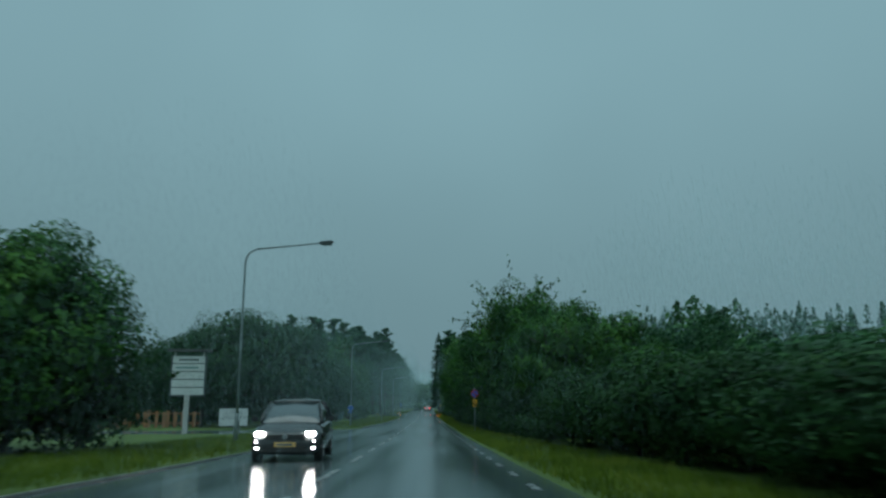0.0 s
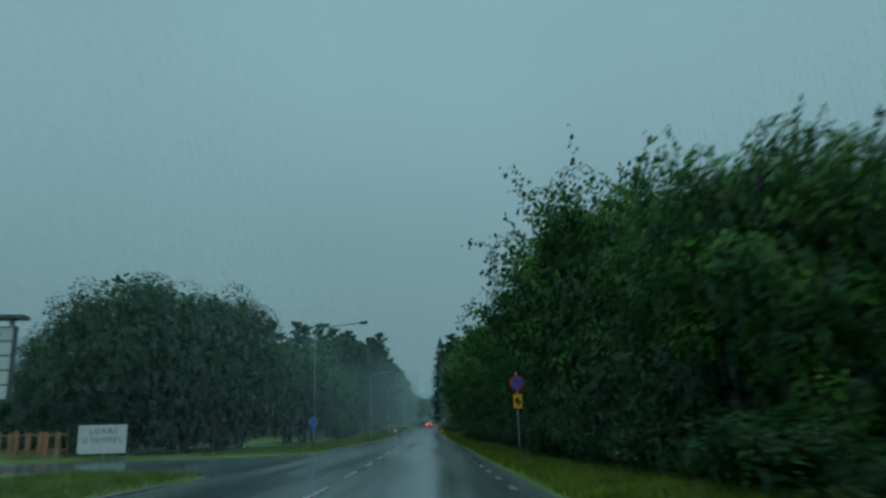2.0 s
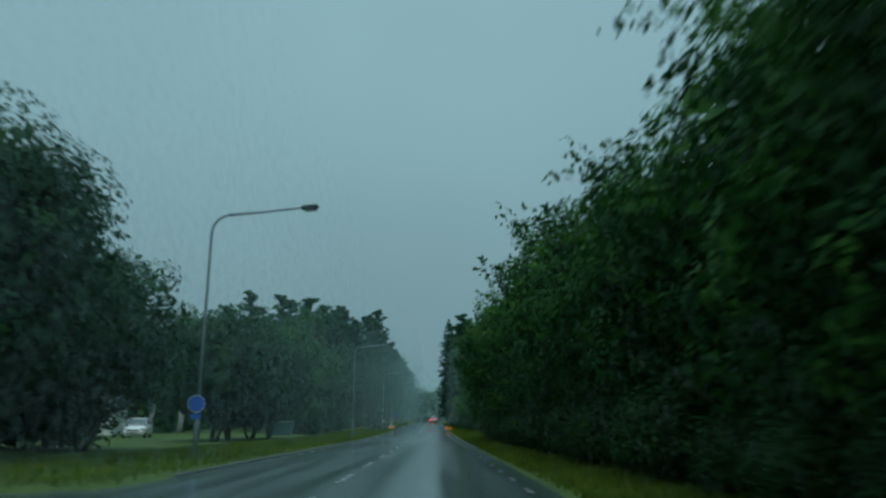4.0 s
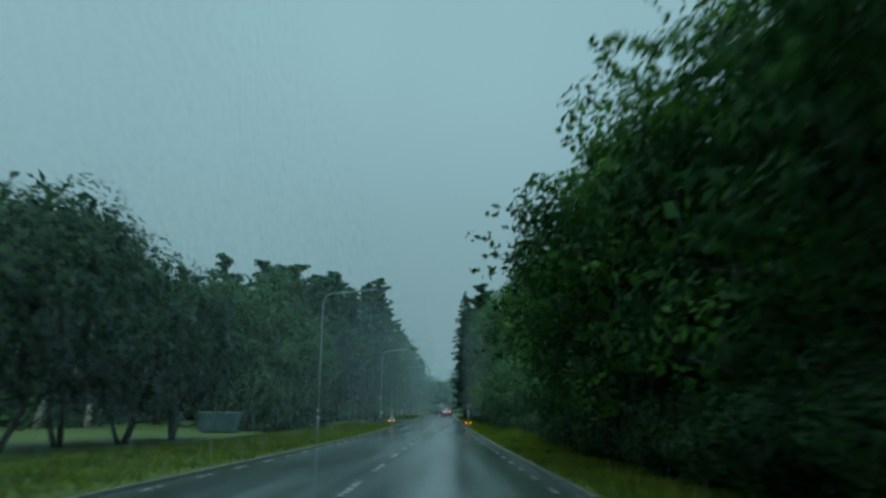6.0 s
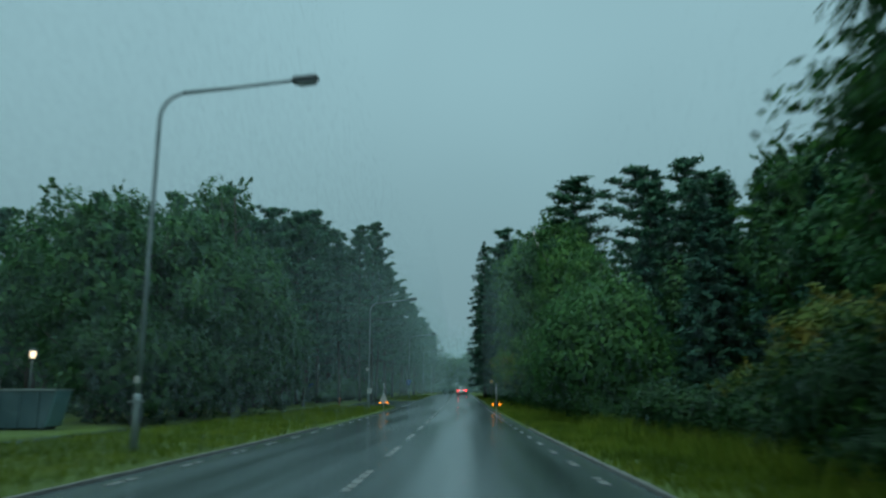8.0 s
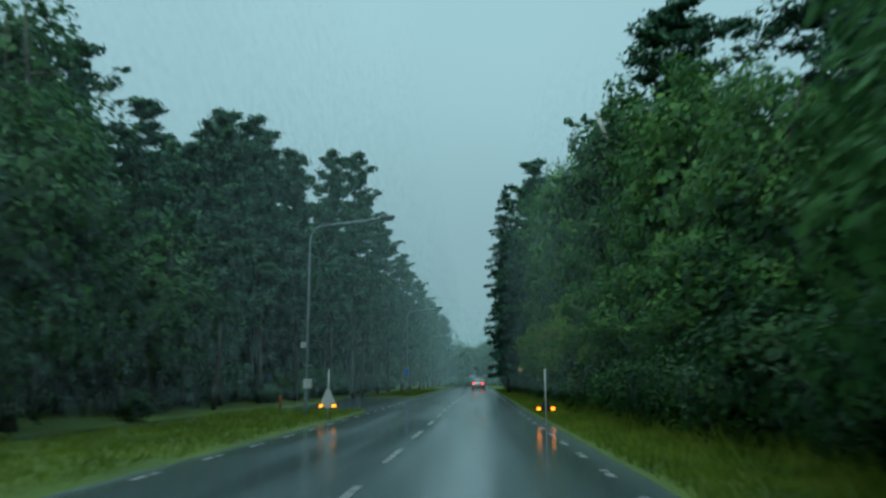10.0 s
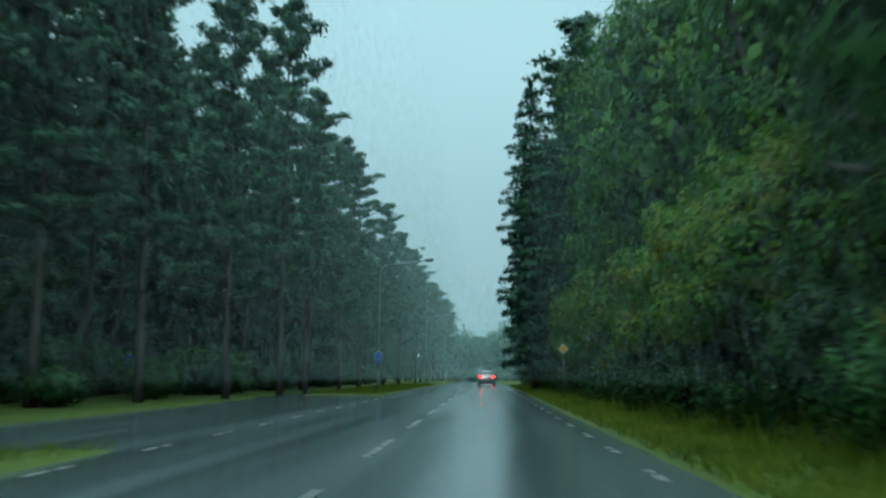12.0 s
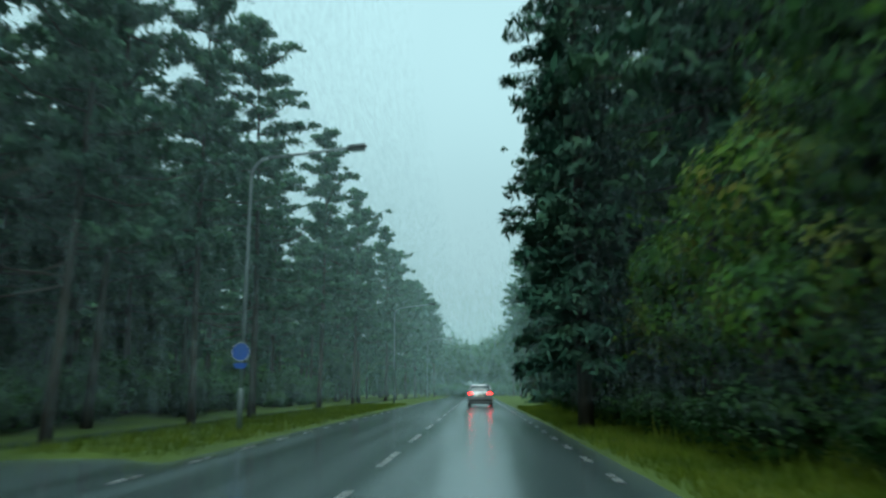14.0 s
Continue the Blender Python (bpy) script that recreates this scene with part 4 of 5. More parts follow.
# ---- street lamps ----
def street_lamp(x, y, tall=0.0, reach=0.0):
    z = ground_z(x, y)
    root = thing("street_lamp", x, y, z, "tall galvanised street lamp with a long arm over the road", "street lamp", "street lamps along the road")
    tube("base_sleeve", [(0, 0, -0.2), (0, 0, 1.15), (0, 0, 1.2)], [0.085, 0.085, 0.06], GALV, root)
    bend = [(0.62 - 0.62 * math.cos(a), 0, 7.2 + tall + 0.62 * math.sin(a)) for a in (0.0, 0.35, 0.7, 1.05, 1.4)]
    tube("post", [(0, 0, 1.1), (0, 0, 4.0), *bend], [0.055, 0.05, 0.046, 0.044, 0.042, 0.042, 0.04], GALV, root)
    tube("arm", [bend[-1], (1.6, 0, 7.92 + tall), (2.95 + reach, 0, 8.08 + tall)], [0.047, 0.042, 0.038], GALV, root)
    part("lamp_head", block(0.62, 0.26, 0.15, (3.25 + reach, 0, 8.03 + tall), 0.05, (0, -6, 0)), LAMP_GREY, root, "dark grey lamp head")
    part("lamp_glass", block(0.42, 0.2, 0.06, (3.3 + reach, 0, 7.985 + tall), 0.02, (0, -6, 0)), LENS, root, "frosted lamp glass, unlit")
    part("hatch", block(0.05, 0.09, 0.3, (0.085, 0, 0.6), 0.008), LAMP_GREY, root)
    return root


LAMPS = [(-8.0, 49.0, 0.5, 0.3), (-7.45, 89.9, 0.1, 0.0), (-7.05, 131.4, 0.05, 0.0), (-7.1, 170.4, 0.0, 0.0), (-7.1, 213.2, 0.4, 0.0), (-7.3, 254.0, 0.3, 0.0), (-7.3, 295.0, 0.3, 0.0)]
lamps = [street_lamp(*row) for row in LAMPS]


def bolted_boxes(lamp):
    """Two white boxes and a small camera-like box strapped to a lamp post."""
    for name, z, w, h in (("control_box", 1.1, 0.32, 0.38), ("upper_box", 2.72, 0.2, 0.24)):
        off = -0.12 if name == "upper_box" else 0.08
        b = part(name, block(w, 0.16, h, (off, -0.15, z), 0.02), PALE, lamp, "small white box strapped to the post")
        part("lid_seam", block(0.012, 0.01, h * 0.9, (off, -0.235, z + h * 0.05)), LAMP_GREY, b)
    part("bracket", block(0.34, 0.05, 0.05, (0.05, -0.06, 2.0), 0.01), GALV, lamp)


bolted_boxes(lamps[3])
part("label_plate", block(0.12, 0.012, 0.14, (0, -0.092, 1.42), 0.004), PALE, lamps[2], "small pale label")
part("crossbar", block(0.36, 0.04, 0.04, (0, -0.07, 1.02), 0.008), GALV, lamps[2])


# ---- signs ----
def round_blue_sign(lamp, z):
    """A blue footpath sign strapped to a lamp post: a round face over a short blue plate."""
    face = part("sign_face", outline_plate(disc(0.27), 0.02, (-0.02, -0.12, z)), BLUE, lamp, "round blue sign face")
    part("border", outline_plate([*disc(0.27), (0, 0.27), (0, 0.257), *disc(0.257)[::-1]], 0.006, (-0.02, -0.134, z)), WHITE, face)
    part("sign_plate", outline_plate([(-0.14, -0.36), (0.14, -0.36), (0.2, -0.2), (-0.2, -0.2)], 0.02, (-0.02, -0.115, z - 0.12)), BLUE, lamp, "small blue plate under the round sign")
    part("clamp", block(0.16, 0.12, 0.04, (0, -0.05, z - 0.02), 0.005), GALV, lamp)


round_blue_sign(lamps[1], 1.68)
round_blue_sign(lamps[4], 2.25)


def stopping_sign(x, y):
    z = ground_z(x, y)
    root = thing("road_sign", x, y, z, "no-stopping sign, blue with red ring, over a yellow plate", "road sign", turn=2)
    tube("post", [(0, 0, -0.3), (0.0, 0, 1.6), (-0.02, 0, 2.75)], [0.03, 0.03, 0.028], GALV, root)
    face = part("sign_face", outline_plate(disc(0.25), 0.02, (0, -0.05, 2.40)), RED, root, "round red-rimmed sign face")
    part("blue_field", outline_plate(disc(0.20), 0.008, (0, -0.066, 2.40)), BLUE, face)
    part("red_bar", outline_plate([(-0.165, 0.115), (-0.115, 0.165), (0.165, -0.115), (0.115, -0.165)], 0.006, (0, -0.074, 2.40)), RED, face)
    plate = part("yellow_plate", outline_plate([(-0.14, -0.22), (0.14, -0.22), (0.14, 0.22), (-0.14, 0.22)], 0.02, (0, -0.05, 1.82)), YELLOW, root, "upright yellow plate with a black arrow")
    part("arrow", outline_plate([(-0.02, -0.16), (0.02, -0.16), (0.02, 0.04), (0.065, 0.04), (0, 0.16), (-0.065, 0.04), (-0.02, 0.04)], 0.005, (0, -0.065, 1.82)), BLACK, plate)


stopping_sign(3.05, 64.2)


def diamond_sign(x, y):
    z = ground_z(x, y)
    root = thing("road_sign", x, y, z, "yellow diamond priority sign with a white border", "road sign", turn=4)
    tube("post", [(0, 0, -0.3), (0, 0, 2.3)], [0.03, 0.03], DULL_STEEL, root)
    r = 0.23
    face = part("sign_face", outline_plate([(-r, 0), (0, -r), (r, 0), (0, r)], 0.02, (0, -0.045, 2.15)), PALE, root, "white diamond border")
    r = 0.165
    part("yellow_field", outline_plate([(-r, 0), (0, -r), (r, 0), (0, r)], 0.008, (0, -0.062, 2.15)), YELLOW, face)


diamond_sign(3.12, 197.5)


def warning_stand(x, y, sheet_mat, label, turn, k=1.0, front=0.0):
    """A post through a triangular panel with two lit amber lamps at its lower corners."""
    z = ground_z(x, y)
    root = thing("warning_stand", x, y, z, label, "warning light", "warning stands", turn)
    tube("post", [(0, -front, -0.2), (0, -front, 1.0), (0.01, -front, 1.85)], [0.027, 0.026, 0.025], PALE, root)
    part("panel", outline_plate([(-0.36 * k, 0.42), (0.36 * k, 0.42), (0.05 * k, 0.42 + 0.7 * k), (-0.05 * k, 0.42 + 0.7 * k)], 0.03, (0, -0.06, 0)), sheet_mat, root)
    for s in (-1, 1):
        case = part("lamp_case", block(0.17, 0.10, 0.14, (s * 0.24, -0.12, 0.44), 0.02), BLACK, root, "black lamp case")
        part("amber_lens", block(0.13, 0.03, 0.095, (s * 0.24, -0.18, 0.46), 0.012), AMBER, case, "lit amber lens")


warning_stand(-5.75, 168.2, PALE, "grey triangular panel on a post with two lit amber lamps", 4)
warning_stand(2.12, 166.5, BLACK, "dark triangular panel on a pale post with two lit amber lamps", -3, 0.6, 0.11)


def blue_plate_sign(x, y):
    root = thing("path_sign", x, y, ground_z(x, y), "small blue sign on a thin post among the pines", "road sign", turn=10)
    tube("post", [(0, 0, -0.2), (0, 0, 2.0)], [0.028, 0.028], GALV, root)
    part("sign_face", outline_plate([(-0.25, -0.32), (0.25, -0.32), (0.25, 0.32), (-0.25, 0.32)], 0.02, (0, -0.04, 1.6)), BLUE, root)


blue_plate_sign(-17.6, 201.0)


def hydrant(x, y):
    root = thing("fire_hydrant", x, y, ground_z(x, y), "small orange fire hydrant in the grass", "hydrant")
    tube("barrel", [(0, 0, -0.1), (0, 0, 0.5), (0, 0, 0.62), (0, 0, 0.7)], [0.06, 0.06, 0.055, 0.02], ORANGE, root)
    part("outlet", block(0.2, 0.08, 0.08, (0, 0, 0.42), 0.03), RED, root)


hydrant(-11.0, 181.0)


# ---- the corner with the company board ----
def company_board(x, y):
    root = thing("company_board", x, y, ground_z(x, y), "tall white company board with stacked name plates and a roof", "sign board", turn=6)
    part("post", block(0.34, 0.22, 3.3, (0, 0, -0.4), 0.02), PALE, root, "broad grey post")
    part("frame", block(2.36, 0.16, 2.75, (0, 0, 2.75), 0.02), LAMP_GREY, root, "dark grey frame")
    for k in range(5):
        zz = 2.86 + k * 0.53
        p = part("name_plate", block(2.12, 0.05, 0.47, (0, -0.10, zz), 0.008), BOARD, root, "white name plate with unreadable writing")
        part("writing", block(1.5 - 0.2 * (k % 3), 0.008, 0.12, (-0.1 * (k % 2), -0.129, zz + 0.17)), TEAL_INK if k == 3 else INK, p) if k in (3, 4) else None
    part("canopy", block(2.9, 0.7, 0.16, (0, 0, 5.75), 0.03), ROOF, root, "dark flat canopy")
    for s in (-1, 1):
        part("canopy_bracket", block(0.1, 0.3, 0.32, (s * 0.95, 0, 5.47)), PALE, root)


company_board(-16.2, 67.6)


def lettering(words, size, at, parent):
    """Dark letters as a thin mesh, facing -y."""
    curve = bpy.data.curves.new("writing", "FONT")
    curve.body, curve.size, curve.align_x, curve.extrude = words, size, "CENTER", 0.004
    curve.space_character = 1.25
    shape = bpy.data.objects.new("writing", curve)
    scene.collection.objects.link(shape)
    bpy.context.view_layer.update()
    me = bpy.data.meshes.new_from_object(shape.evaluated_get(bpy.context.evaluated_depsgraph_get()))
    bpy.data.objects.remove(shape)
    me.materials.clear()
    me.materials.append(INK)
    ob = new("writing", me)
    ob.parent = parent
    ob.matrix_basis = pose(*at, 90, 0, 0)
    return ob


def white_board(x, y):
    root = thing("notice_board", x, y, ground_z(x, y), "white notice board on thin legs, premises to let", "sign board", turn=4)
    panel = part("panel", block(2.2, 0.05, 1.3, (0, 0, 0.36), 0.01), BOARD, root)
    part("edge", block(2.24, 0.03, 0.05, (0, 0.02, 1.64), 0.008), GALV, root)
    for dx in (0.05, 0.5):
        part("leg", block(0.06, 0.06, 1.5, (dx, 0.07, -0.2)), GALV, root)
    lettering("LOKAL", 0.36, (0.05, -0.03, 1.28), panel)
    lettering("UTHYRES", 0.36, (0.0, -0.03, 0.86), panel)


white_board(-15.2, 76.0)

def timber_fence(x0, x1, y):
    z = ground_z((x0 + x1) / 2, y)
    root = thing("timber_fence", (x0 + x1) / 2, y, z, "orange-brown timber fence with missing boards behind the company board", "fence")
    n = int((x1 - x0) / 0.32)
    for k in range(n):
        x = x0 - (x0 + x1) / 2 + (k + 0.5) * (x1 - x0) / n
        if k % 5 in (1, 4):
            continue
        h = 1.35 + 0.08 * math.sin(k * 2.3)
        part("board", block(0.27, 0.03, h, (x, 0, 0.05)), TIMBER, root)
    for zz in (0.35, 1.15):
        part("rail", block(x1 - x0, 0.05, 0.09, (0, 0.045, zz)), TIMBER, root)
    for k in range(7):
        part("post", block(0.11, 0.11, 1.75, (x0 - (x0 + x1) / 2 + k * (x1 - x0) / 6, 0.12, -0.2)), BARK, root)


timber_fence(-33.0, -19.5, 81.5)


def house(x, y, w, d, h, label, turn=0.0):
    root = thing("house", x, y, ground_z(x, y) - 0.1, label, "house", turn=turn)
    part("wall", block(w, d, h), RENDER_WALL, root, "pale rendered walls")
    bm = bmesh.new()
    e = 0.5
    pts = [(-w / 2 - e, -d / 2 - e, h - 0.1), (w / 2 + e, -d / 2 - e, h - 0.1), (w / 2 + e, d / 2 + e, h - 0.1), (-w / 2 - e, d / 2 + e, h - 0.1), (-w / 2 - e, 0, h + d * 0.32), (w / 2 + e, 0, h + d * 0.32)]
    v = [bm.verts.new(p) for p in pts]
    for f in ((0, 1, 5, 4), (3, 4, 5, 2), (0, 4, 3), (1, 2, 5), (0, 3, 2, 1)):
        bm.faces.new([v[i] for i in f])
    part("roof", bm, ROOF, root, "dark roof sheets")
    for k in range(3):
        xx = -w / 2 + w * (k + 0.5) / 3
        win = part("window", block(1.25, 0.12, 1.25, (xx, -d / 2 - 0.03, 0.95), 0.01), WHITE, root, "white framed window")
        part("pane", block(1.05, 0.02, 1.05, (xx, -d / 2 - 0.10, 1.05)), GLASS_DARK, win)
        part("sill", block(1.4, 0.2, 0.05, (xx, -d / 2 - 0.1, 0.88)), PALE, win)
    return root


house(-35.0, 138.0, 9.0, 7.0, 3.0, "low pale house behind the roadside trees", 12)
house(-40.0, 168.0, 9.0, 7.0, 3.4, "pale house glimpsed through the trees", -8)


def container(x, y):
    root = thing("waste_container", x, y, ground_z(x, y), "dark teal metal waste container on the grass", "container", turn=6)
    bm = bmesh.new()
    pts = [(-1.3, -0.65, 0.08), (1.0, -0.65, 0.08), (1.25, -0.65, 1.3), (-1.3, -0.65, 1.3)]
    a = [bm.verts.new(p) for p in pts]
    b = [bm.verts.new((p[0], 0.65, p[2])) for p in pts]
    bm.faces.new(a), bm.faces.new(b[::-1])
    for k in range(4):
        bm.faces.new((a[k], b[k], b[(k + 1) % 4], a[(k + 1) % 4]))
    bmesh.ops.recalc_face_normals(bm, faces=bm.faces[:])
    part("tub", bm, TEAL_BOX, root)
    part("rim", block(2.66, 1.4, 0.07, (-0.02, 0, 1.28), 0.015), GALV, root, "pale worn rim")
    part("end_panel", block(0.06, 1.22, 1.2, (1.15, 0, 0.1), 0.01, (0, 11.5, 0)), TEAL_PALE, root, "pale teal sloping end")
    for k in range(4):
        part("rib", block(0.06, 0.05, 1.15, (-1.1 + k * 0.62, -0.67, 0.1)), TEAL_BOX, root)
    for s in (-1, 1):
        part("skid", block(2.0, 0.12, 0.1, (-0.1, s * 0.45, 0)), BLACK, root)


container(-15.2, 141.0)

# ---- cars ----
def loft(sections):
    """A closed body through rings with as many corners each."""
    bm = bmesh.new()
    rings = [[bm.verts.new(p) for p in ring] for ring in sections]
    n = len(rings[0])
    for a, b in zip(rings, rings[1:]):
        for k in range(n):
            bm.faces.new((a[k], a[(k + 1) % n], b[(k + 1) % n], b[k]))
    bm.faces.new(rings[0][::-1]), bm.faces.new(rings[-1])
    bmesh.ops.recalc_face_normals(bm, faces=bm.faces[:])
    for f in bm.faces:
        f.smooth = True
    return bm


def ring(y, w, z0, z1, tuck=0.10):
    """A car's cross section: sill, flank, shoulder and deck."""
    half = [(0.0, z0), (w * 0.80, z0), (w - 0.05, z0 + 0.10), (w, z0 + (z1 - z0) * 0.45), (w - 0.02, z1 - 0.12), (w - tuck, z1 - 0.02), (w * 0.5, z1 + 0.015), (0.0, z1 + 0.02)]
    return [(x, y, z) for x, z in half] + [(-x, y, z) for x, z in half[-2:0:-1]]


def wheel(root, x, y, r=0.33):
    s = 1 if x > 0 else -1
    t = tube("wheel", [(x - s * 0.20, y, r), (x - s * 0.02, y, r), (x, y, r)], [r, r, r * 0.93], TYRE, root, 24)
    for a in range(5):
        c, q = math.cos(a * 1.2566), math.sin(a * 1.2566)
        part("spoke", block(0.03, 0.07, r * 0.62, (x + s * 0.004, y - q * r * 0.33, r + c * r * 0.33 - r * 0.31), 0.008, (math.degrees(math.atan2(q, c)), 0, 0)), RIM, t)
    tube("rim", [(x - s * 0.03, y, r), (x + s * 0.003, y, r)], [r * 0.68, r * 0.64], LAMP_GREY, t, 24)


def car(x, y, turn, paint, label, lights, group=""):
    """A small hatchback; its nose points to -y before it is turned."""
    root = thing("car", x, y, road_z(x, y) + 0.005, label, "car", group, turn)
    body = part("body", loft([ring(-2.05, 0.62, 0.34, 0.62, 0.16), ring(-1.98, 0.80, 0.24, 0.74, 0.2), ring(-1.6, 0.88, 0.2, 0.90, 0.22), ring(-0.95, 0.90, 0.2, 0.99, 0.16), ring(0.2, 0.90, 0.2, 1.02, 0.08), ring(1.4, 0.90, 0.2, 1.05, 0.08), ring(1.9, 0.86, 0.24, 1.06, 0.12), ring(2.04, 0.72, 0.34, 0.98, 0.16)]), paint, root)

    def upper(yy, w, z0, z1, wt):
        half = [(0, z0), (w, z0), (w * 0.5 + wt * 0.5 + 0.03, (z0 + z1) / 2), (wt, z1 - 0.05), (wt - 0.10, z1), (0, z1 + 0.03)]
        return [(a, yy, b) for a, b in half] + [(-a, yy, b) for a, b in half[-2:0:-1]]

    part("glasshouse", loft([upper(-1.02, 0.80, 0.96, 1.0, 0.74), upper(-0.62, 0.82, 0.97, 1.25, 0.70), upper(-0.18, 0.83, 0.98, 1.50, 0.66), upper(0.6, 0.83, 0.99, 1.55, 0.66), upper(1.35, 0.82, 1.0, 1.50, 0.64), upper(1.72, 0.80, 1.02, 1.30, 0.66), upper(1.9, 0.76, 1.02, 1.08, 0.7)]), GLASS_DARK, root, "dark tinted windows")
    part("roof", loft([[(a, yy, b) for a, b in ((-w, z), (-w + 0.08, z + 0.05), (0, z + 0.075), (w - 0.08, z + 0.05), (w, z), (0, z - 0.02))] for yy, w, z in ((-0.22, 0.60, 1.475), (0.0, 0.65, 1.51), (0.6, 0.67, 1.525), (1.3, 0.65, 1.49), (1.55, 0.60, 1.44))]), paint, root)
    for s in (-1, 1):
        tube("pillar", [(s * 0.79, -0.98, 1.0), (s * 0.735, -0.55, 1.28), (s * 0.655, -0.16, 1.505)], [0.035, 0.032, 0.03], paint, root, 8)
        tube("pillar", [(s * 0.80, 1.80, 1.05), (s * 0.70, 1.62, 1.32), (s * 0.63, 1.4, 1.48)], [0.07, 0.06, 0.045], paint, root, 8)
        tube("pillar", [(s * 0.835, 0.42, 1.02), (s * 0.67, 0.42, 1.52)], [0.035, 0.03], BLACK, root, 8)
        m = part("mirror", block(0.2, 0.13, 0.14, (s * 1.0, -0.72, 1.0), 0.04), paint, root)
        part("mirror_glass", block(0.15, 0.012, 0.1, (s * 1.0, -0.652, 1.02)), GLASS_DARK, m)
        for yy in (-1.32, 1.28):
            wheel(root, s * 0.88, yy)
            part("wheel_arch", block(0.06, 0.82, 0.06, (s * 0.885, yy, 0.66), 0.025), BLACK, root)
        hl = part("headlight", block(0.36, 0.22, 0.13, (s * 0.62, -1.9, 0.66), 0.04, (0, 0, -s * 16)), LENS, root)
        tl = part("tail_lamp", block(0.36, 0.14, 0.17, (s * 0.64, 1.955, 0.84), 0.04, (0, 0, -s * 14)), TAILLIGHT if lights == "rear" else RED, root, "lit red tail lamp" if lights == "rear" else "")
        if lights == "front":
            part("lamp_bulb", block(0.24, 0.04, 0.085, (s * 0.62, -2.03, 0.685), 0.015), HEADLIGHT, hl, "lit headlight")
            c = part("running_lamp", outline_plate([(-s * 0.1, -0.1), (s * 0.1, -0.1), (s * 0.1, -0.06), (-s * 0.06, -0.06), (-s * 0.06, 0.06), (s * 0.1, 0.06), (s * 0.1, 0.1), (-s * 0.1, 0.1)], 0.03, (s * 0.62, -2.0, 0.47)), DAYLAMP, root, "lit C-shaped running lamp")
    part("grille", block(0.95, 0.06, 0.15, (0, -2.04, 0.56), 0.03), BLACK, root)
    part("badge", block(0.12, 0.03, 0.13, (0, -2.085, 0.60), 0.02, (0, 45, 0)), RIM, root)
    part("lower_grille", block(1.0, 0.08, 0.13, (0, -2.02, 0.33), 0.03), BLACK, root)
    for yy, zz in ((-2.075, 0.42), (2.035, 0.70)):
        pl = part("plate", block(0.52, 0.02, 0.11, (0, yy, zz), 0.004), PLATE_AMBER if lights == "front" else PLATE, root, "number plate with plain dark bars")
        part("plate_bar", block(0.38, 0.006, 0.05, (0, yy + (-0.012 if yy < 0 else 0.012), zz + 0.03)), INK, pl)
    part("rear_bumper", block(1.55, 0.1, 0.2, (0, 2.0, 0.36), 0.04), BLACK, root)
    tube("wiper", [(-0.5, -1.0, 1.0), (0.05, -0.86, 1.085)], [0.012, 0.01], BLACK, root, 6)
    return root


car(-3.55, 38.0, 3, PAINT_GREY, "dark grey hatchback with lit headlights on the wet road", "front")
car(-0.05, 245.5, 180, PAINT_SILVER, "silver hatchback with lit red tail lamps on the wet road", "rear", "cars ahead")
car(0.3, 274.0, 180, PAINT_SILVER, "silver hatchback with lit red tail lamps on the wet road", "rear", "cars ahead")
parked = car(-24.0, 127.0, 12, PAINT_WHITE, "white car parked under the roadside trees", "none")
parked.location.z = ground_z(-24.0, 127.0)


def garden_lamp(x, y):
    """A short lamp post with a lit lantern, half hidden between the trees."""
    root = thing("garden_lamp", x, y, ground_z(x, y), "lit lantern on a thin dark post among the trees", "lamp")
    tube("post", [(0, 0, -0.2), (0, 0, 1.4), (0, 0, 2.72)], [0.05, 0.04, 0.035], LAMP_GREY, root)
    tube("lantern_glass", [(0, 0, 2.7), (0, 0, 2.78), (0, 0, 2.98), (0, 0, 3.02)], [0.07, 0.12, 0.14, 0.08], LANTERN, root, 12)
    tube("cap", [(0, 0, 3.02), (0, 0, 3.06), (0, 0, 3.14)], [0.2, 0.19, 0.03], LAMP_GREY, root, 12)


garden_lamp(-19.0, 147.6)


# ---- grass on the verges ----
def grass(name, spans, count, seed, tall=0.16):
    rng = np.random.default_rng(seed)
    out = []
    for x0, x1, y0, y1, share in spans:
        m = int(count * share)
        x, y = rng.uniform(x0, x1, m), y0 + (y1 - y0) * rng.uniform(0, 1, m)
        ok = paved(x, y) > 0.10
        x, y = x[ok], y[ok]
        out.append(np.stack([x, y, soil(x, y) - 0.02], 1))
    p = np.concatenate(out)
    n = len(p)
    a, h = rng.uniform(0, 6.283, n), tall * rng.uniform(0.5, 1.5, n)
    w = 0.011 * rng.uniform(0.7, 1.6, n)
    d = np.stack([np.cos(a), np.sin(a), 0 * a], 1)
    lean = rng.normal(size=(n, 3)) * 0.35 * h[:, None]
    lean[:, 2] = 0
    up = np.stack([0 * h, 0 * h, h], 1)
    v = np.stack([p - d * w[:, None], p + d * w[:, None], p + up + lean], 1).reshape(-1, 3)
    me = bpy.data.meshes.new(name)
    me.vertices.add(3 * n)
    me.vertices.foreach_set("co", v.ravel())
    me.loops.add(3 * n)
    me.loops.foreach_set("vertex_index", np.arange(3 * n))
    me.polygons.add(n)
    me.polygons.foreach_set("loop_start", np.arange(0, 3 * n, 3))
    me.materials.append(BLADES)
    me.update(calc_edges=True)
    return tagged(new(name, me), "short wet yellow-green verge grass", "grass", kind="stuff")


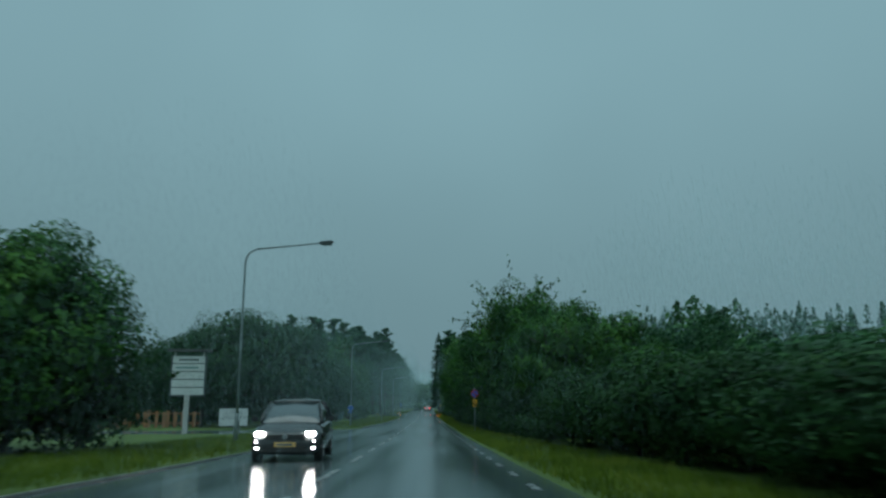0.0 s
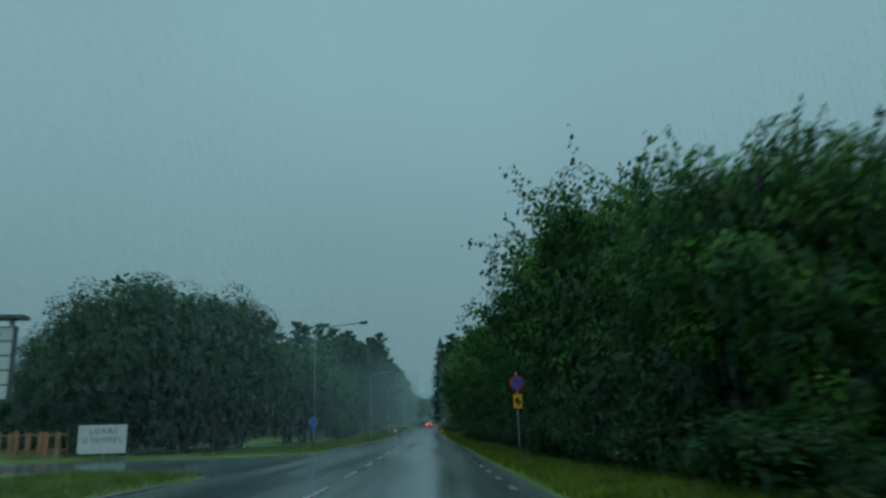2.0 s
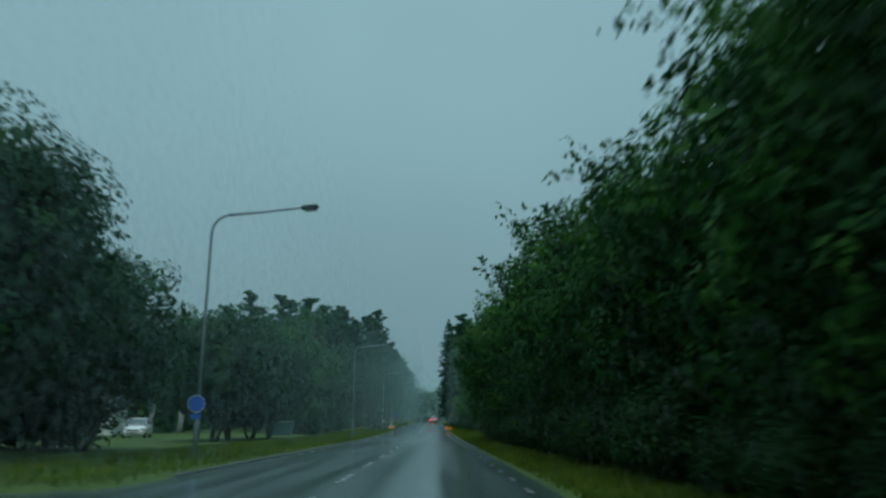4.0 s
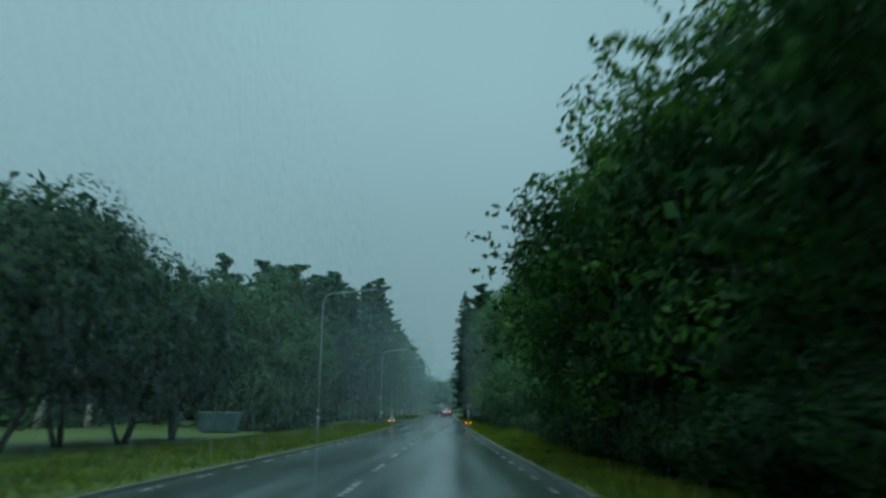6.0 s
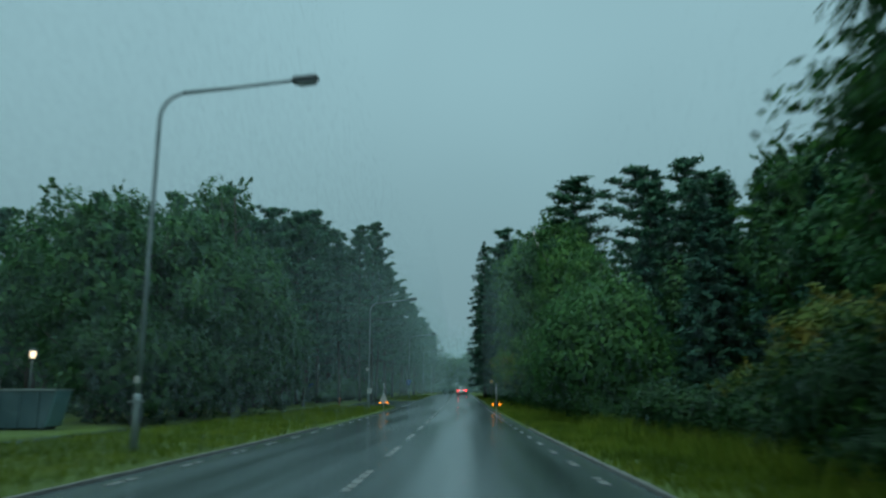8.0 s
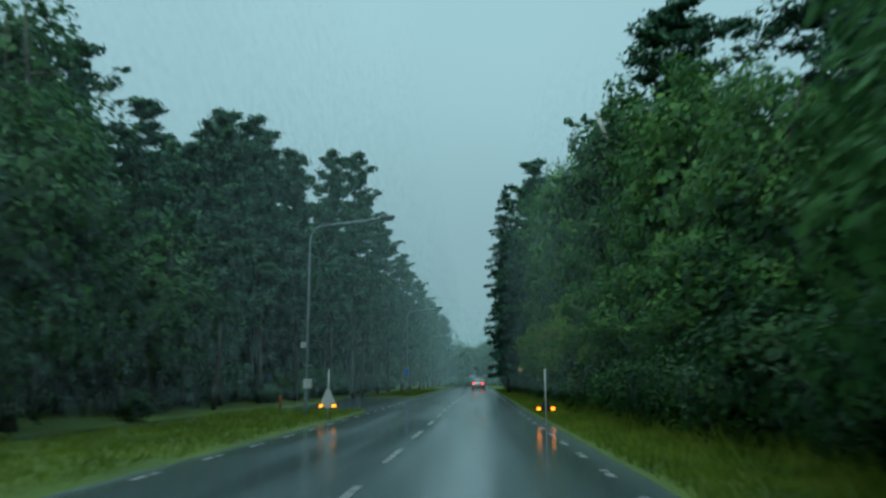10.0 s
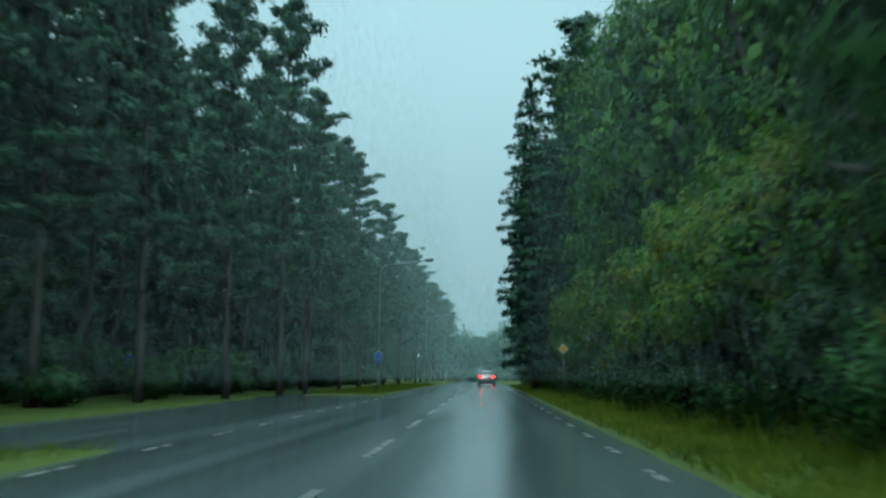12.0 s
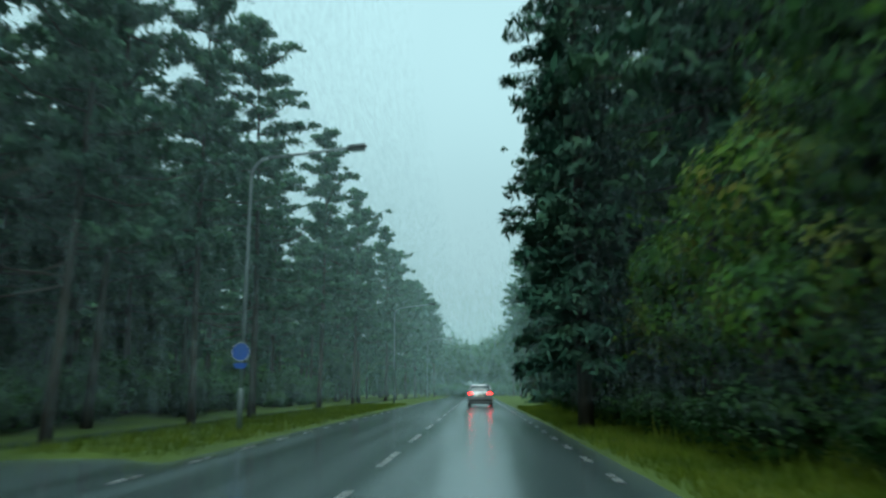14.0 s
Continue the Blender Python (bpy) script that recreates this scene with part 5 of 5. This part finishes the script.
grass("grass", [(2.2, 4.6, 18, 120, 0.22), (2.2, 5.6, 120, 160, 0.14), (2.2, 4.8, 160, 240, 0.2), (-10.9, -5.6, 22, 64, 0.12), (-11.2, -5.6, 78, 180, 0.24), (-10.0, -5.6, 200, 250, 0.08)], 260000, 3)
grass("tall_grass", [(4.0, 7.5, 124, 142, 0.5), (3.6, 5.0, 120, 240, 0.5)], 14000, 4, 0.45)


# ---- kerbs ----
def kerb(x, y0, y1, side):
    """A row of low concrete kerb stones along the road's edge."""
    root = tagged(new("kerb"), "low pale wet concrete kerb along the road edge", "kerb", kind="structure")
    me = bpy.data.meshes.new("kerb_stone")
    bm = block(0.14, 0.985, 0.16, (0, 0, -0.16), 0.012)
    bm.to_mesh(me)
    bm.free()
    me.materials.append(KERB)
    y = y0
    while y < y1:
        ob = new("kerb_stone", me)
        ob.parent = root
        slope = math.degrees(math.atan((road_z(0, y + 1) - road_z(0, y - 1)) / 2))
        ob.matrix_basis = pose(x + side * 0.07, y, float(rise(y)) + 0.055, slope, 0, 0)
        y += 1.0


kerb(LEFT_EDGE, 18.0, 58.0, -1)
kerb(LEFT_EDGE, 83.5, 144.0, -1)
kerb(RIGHT_EDGE, 104.0, 144.0, 1)


# ---- painted dashes on the road ----
def dash_mesh(length, width):
    me = bpy.data.meshes.new("line_dash")
    n = 4
    v = [(x, -length / 2 + length * k / n, z) for z in (0.0, 0.004) for k in range(n + 1) for x in (-width / 2, width / 2)]
    top = 2 * (n + 1)
    f = [(top + 2 * k, top + 2 * k + 1, top + 2 * k + 3, top + 2 * k + 2) for k in range(n)]
    f += [(2 * k, top + 2 * k, top + 2 * k + 2, 2 * k + 2) for k in range(n)] + [(2 * k + 1, 2 * k + 3, top + 2 * k + 3, top + 2 * k + 1) for k in range(n)]
    me.from_pydata(v, [], f)
    me.materials.append(PAINT)
    return me


def dashes(x, first, last, period, me):
    y = first
    while y < last:
        ob = new("line_dash", me)
        ob.parent = road
        slope = math.degrees(math.atan((road_z(x, y + 1) - road_z(x, y - 1)) / 2))
        ob.matrix_basis = pose(x, y, road_z(x, y) + 0.003, slope, 0, 0)
        y += period


dashes(-1.83, 127.3 - 5.6 * 22, 330, 5.6, dash_mesh(2.7, 0.13))
edge = dash_mesh(1.0, 0.12)
dashes(1.72, 127.25 - 2.8 * 40, 300, 2.8, edge)
dashes(-5.25, 127.0 - 2.8 * 11, 300, 2.8, edge)
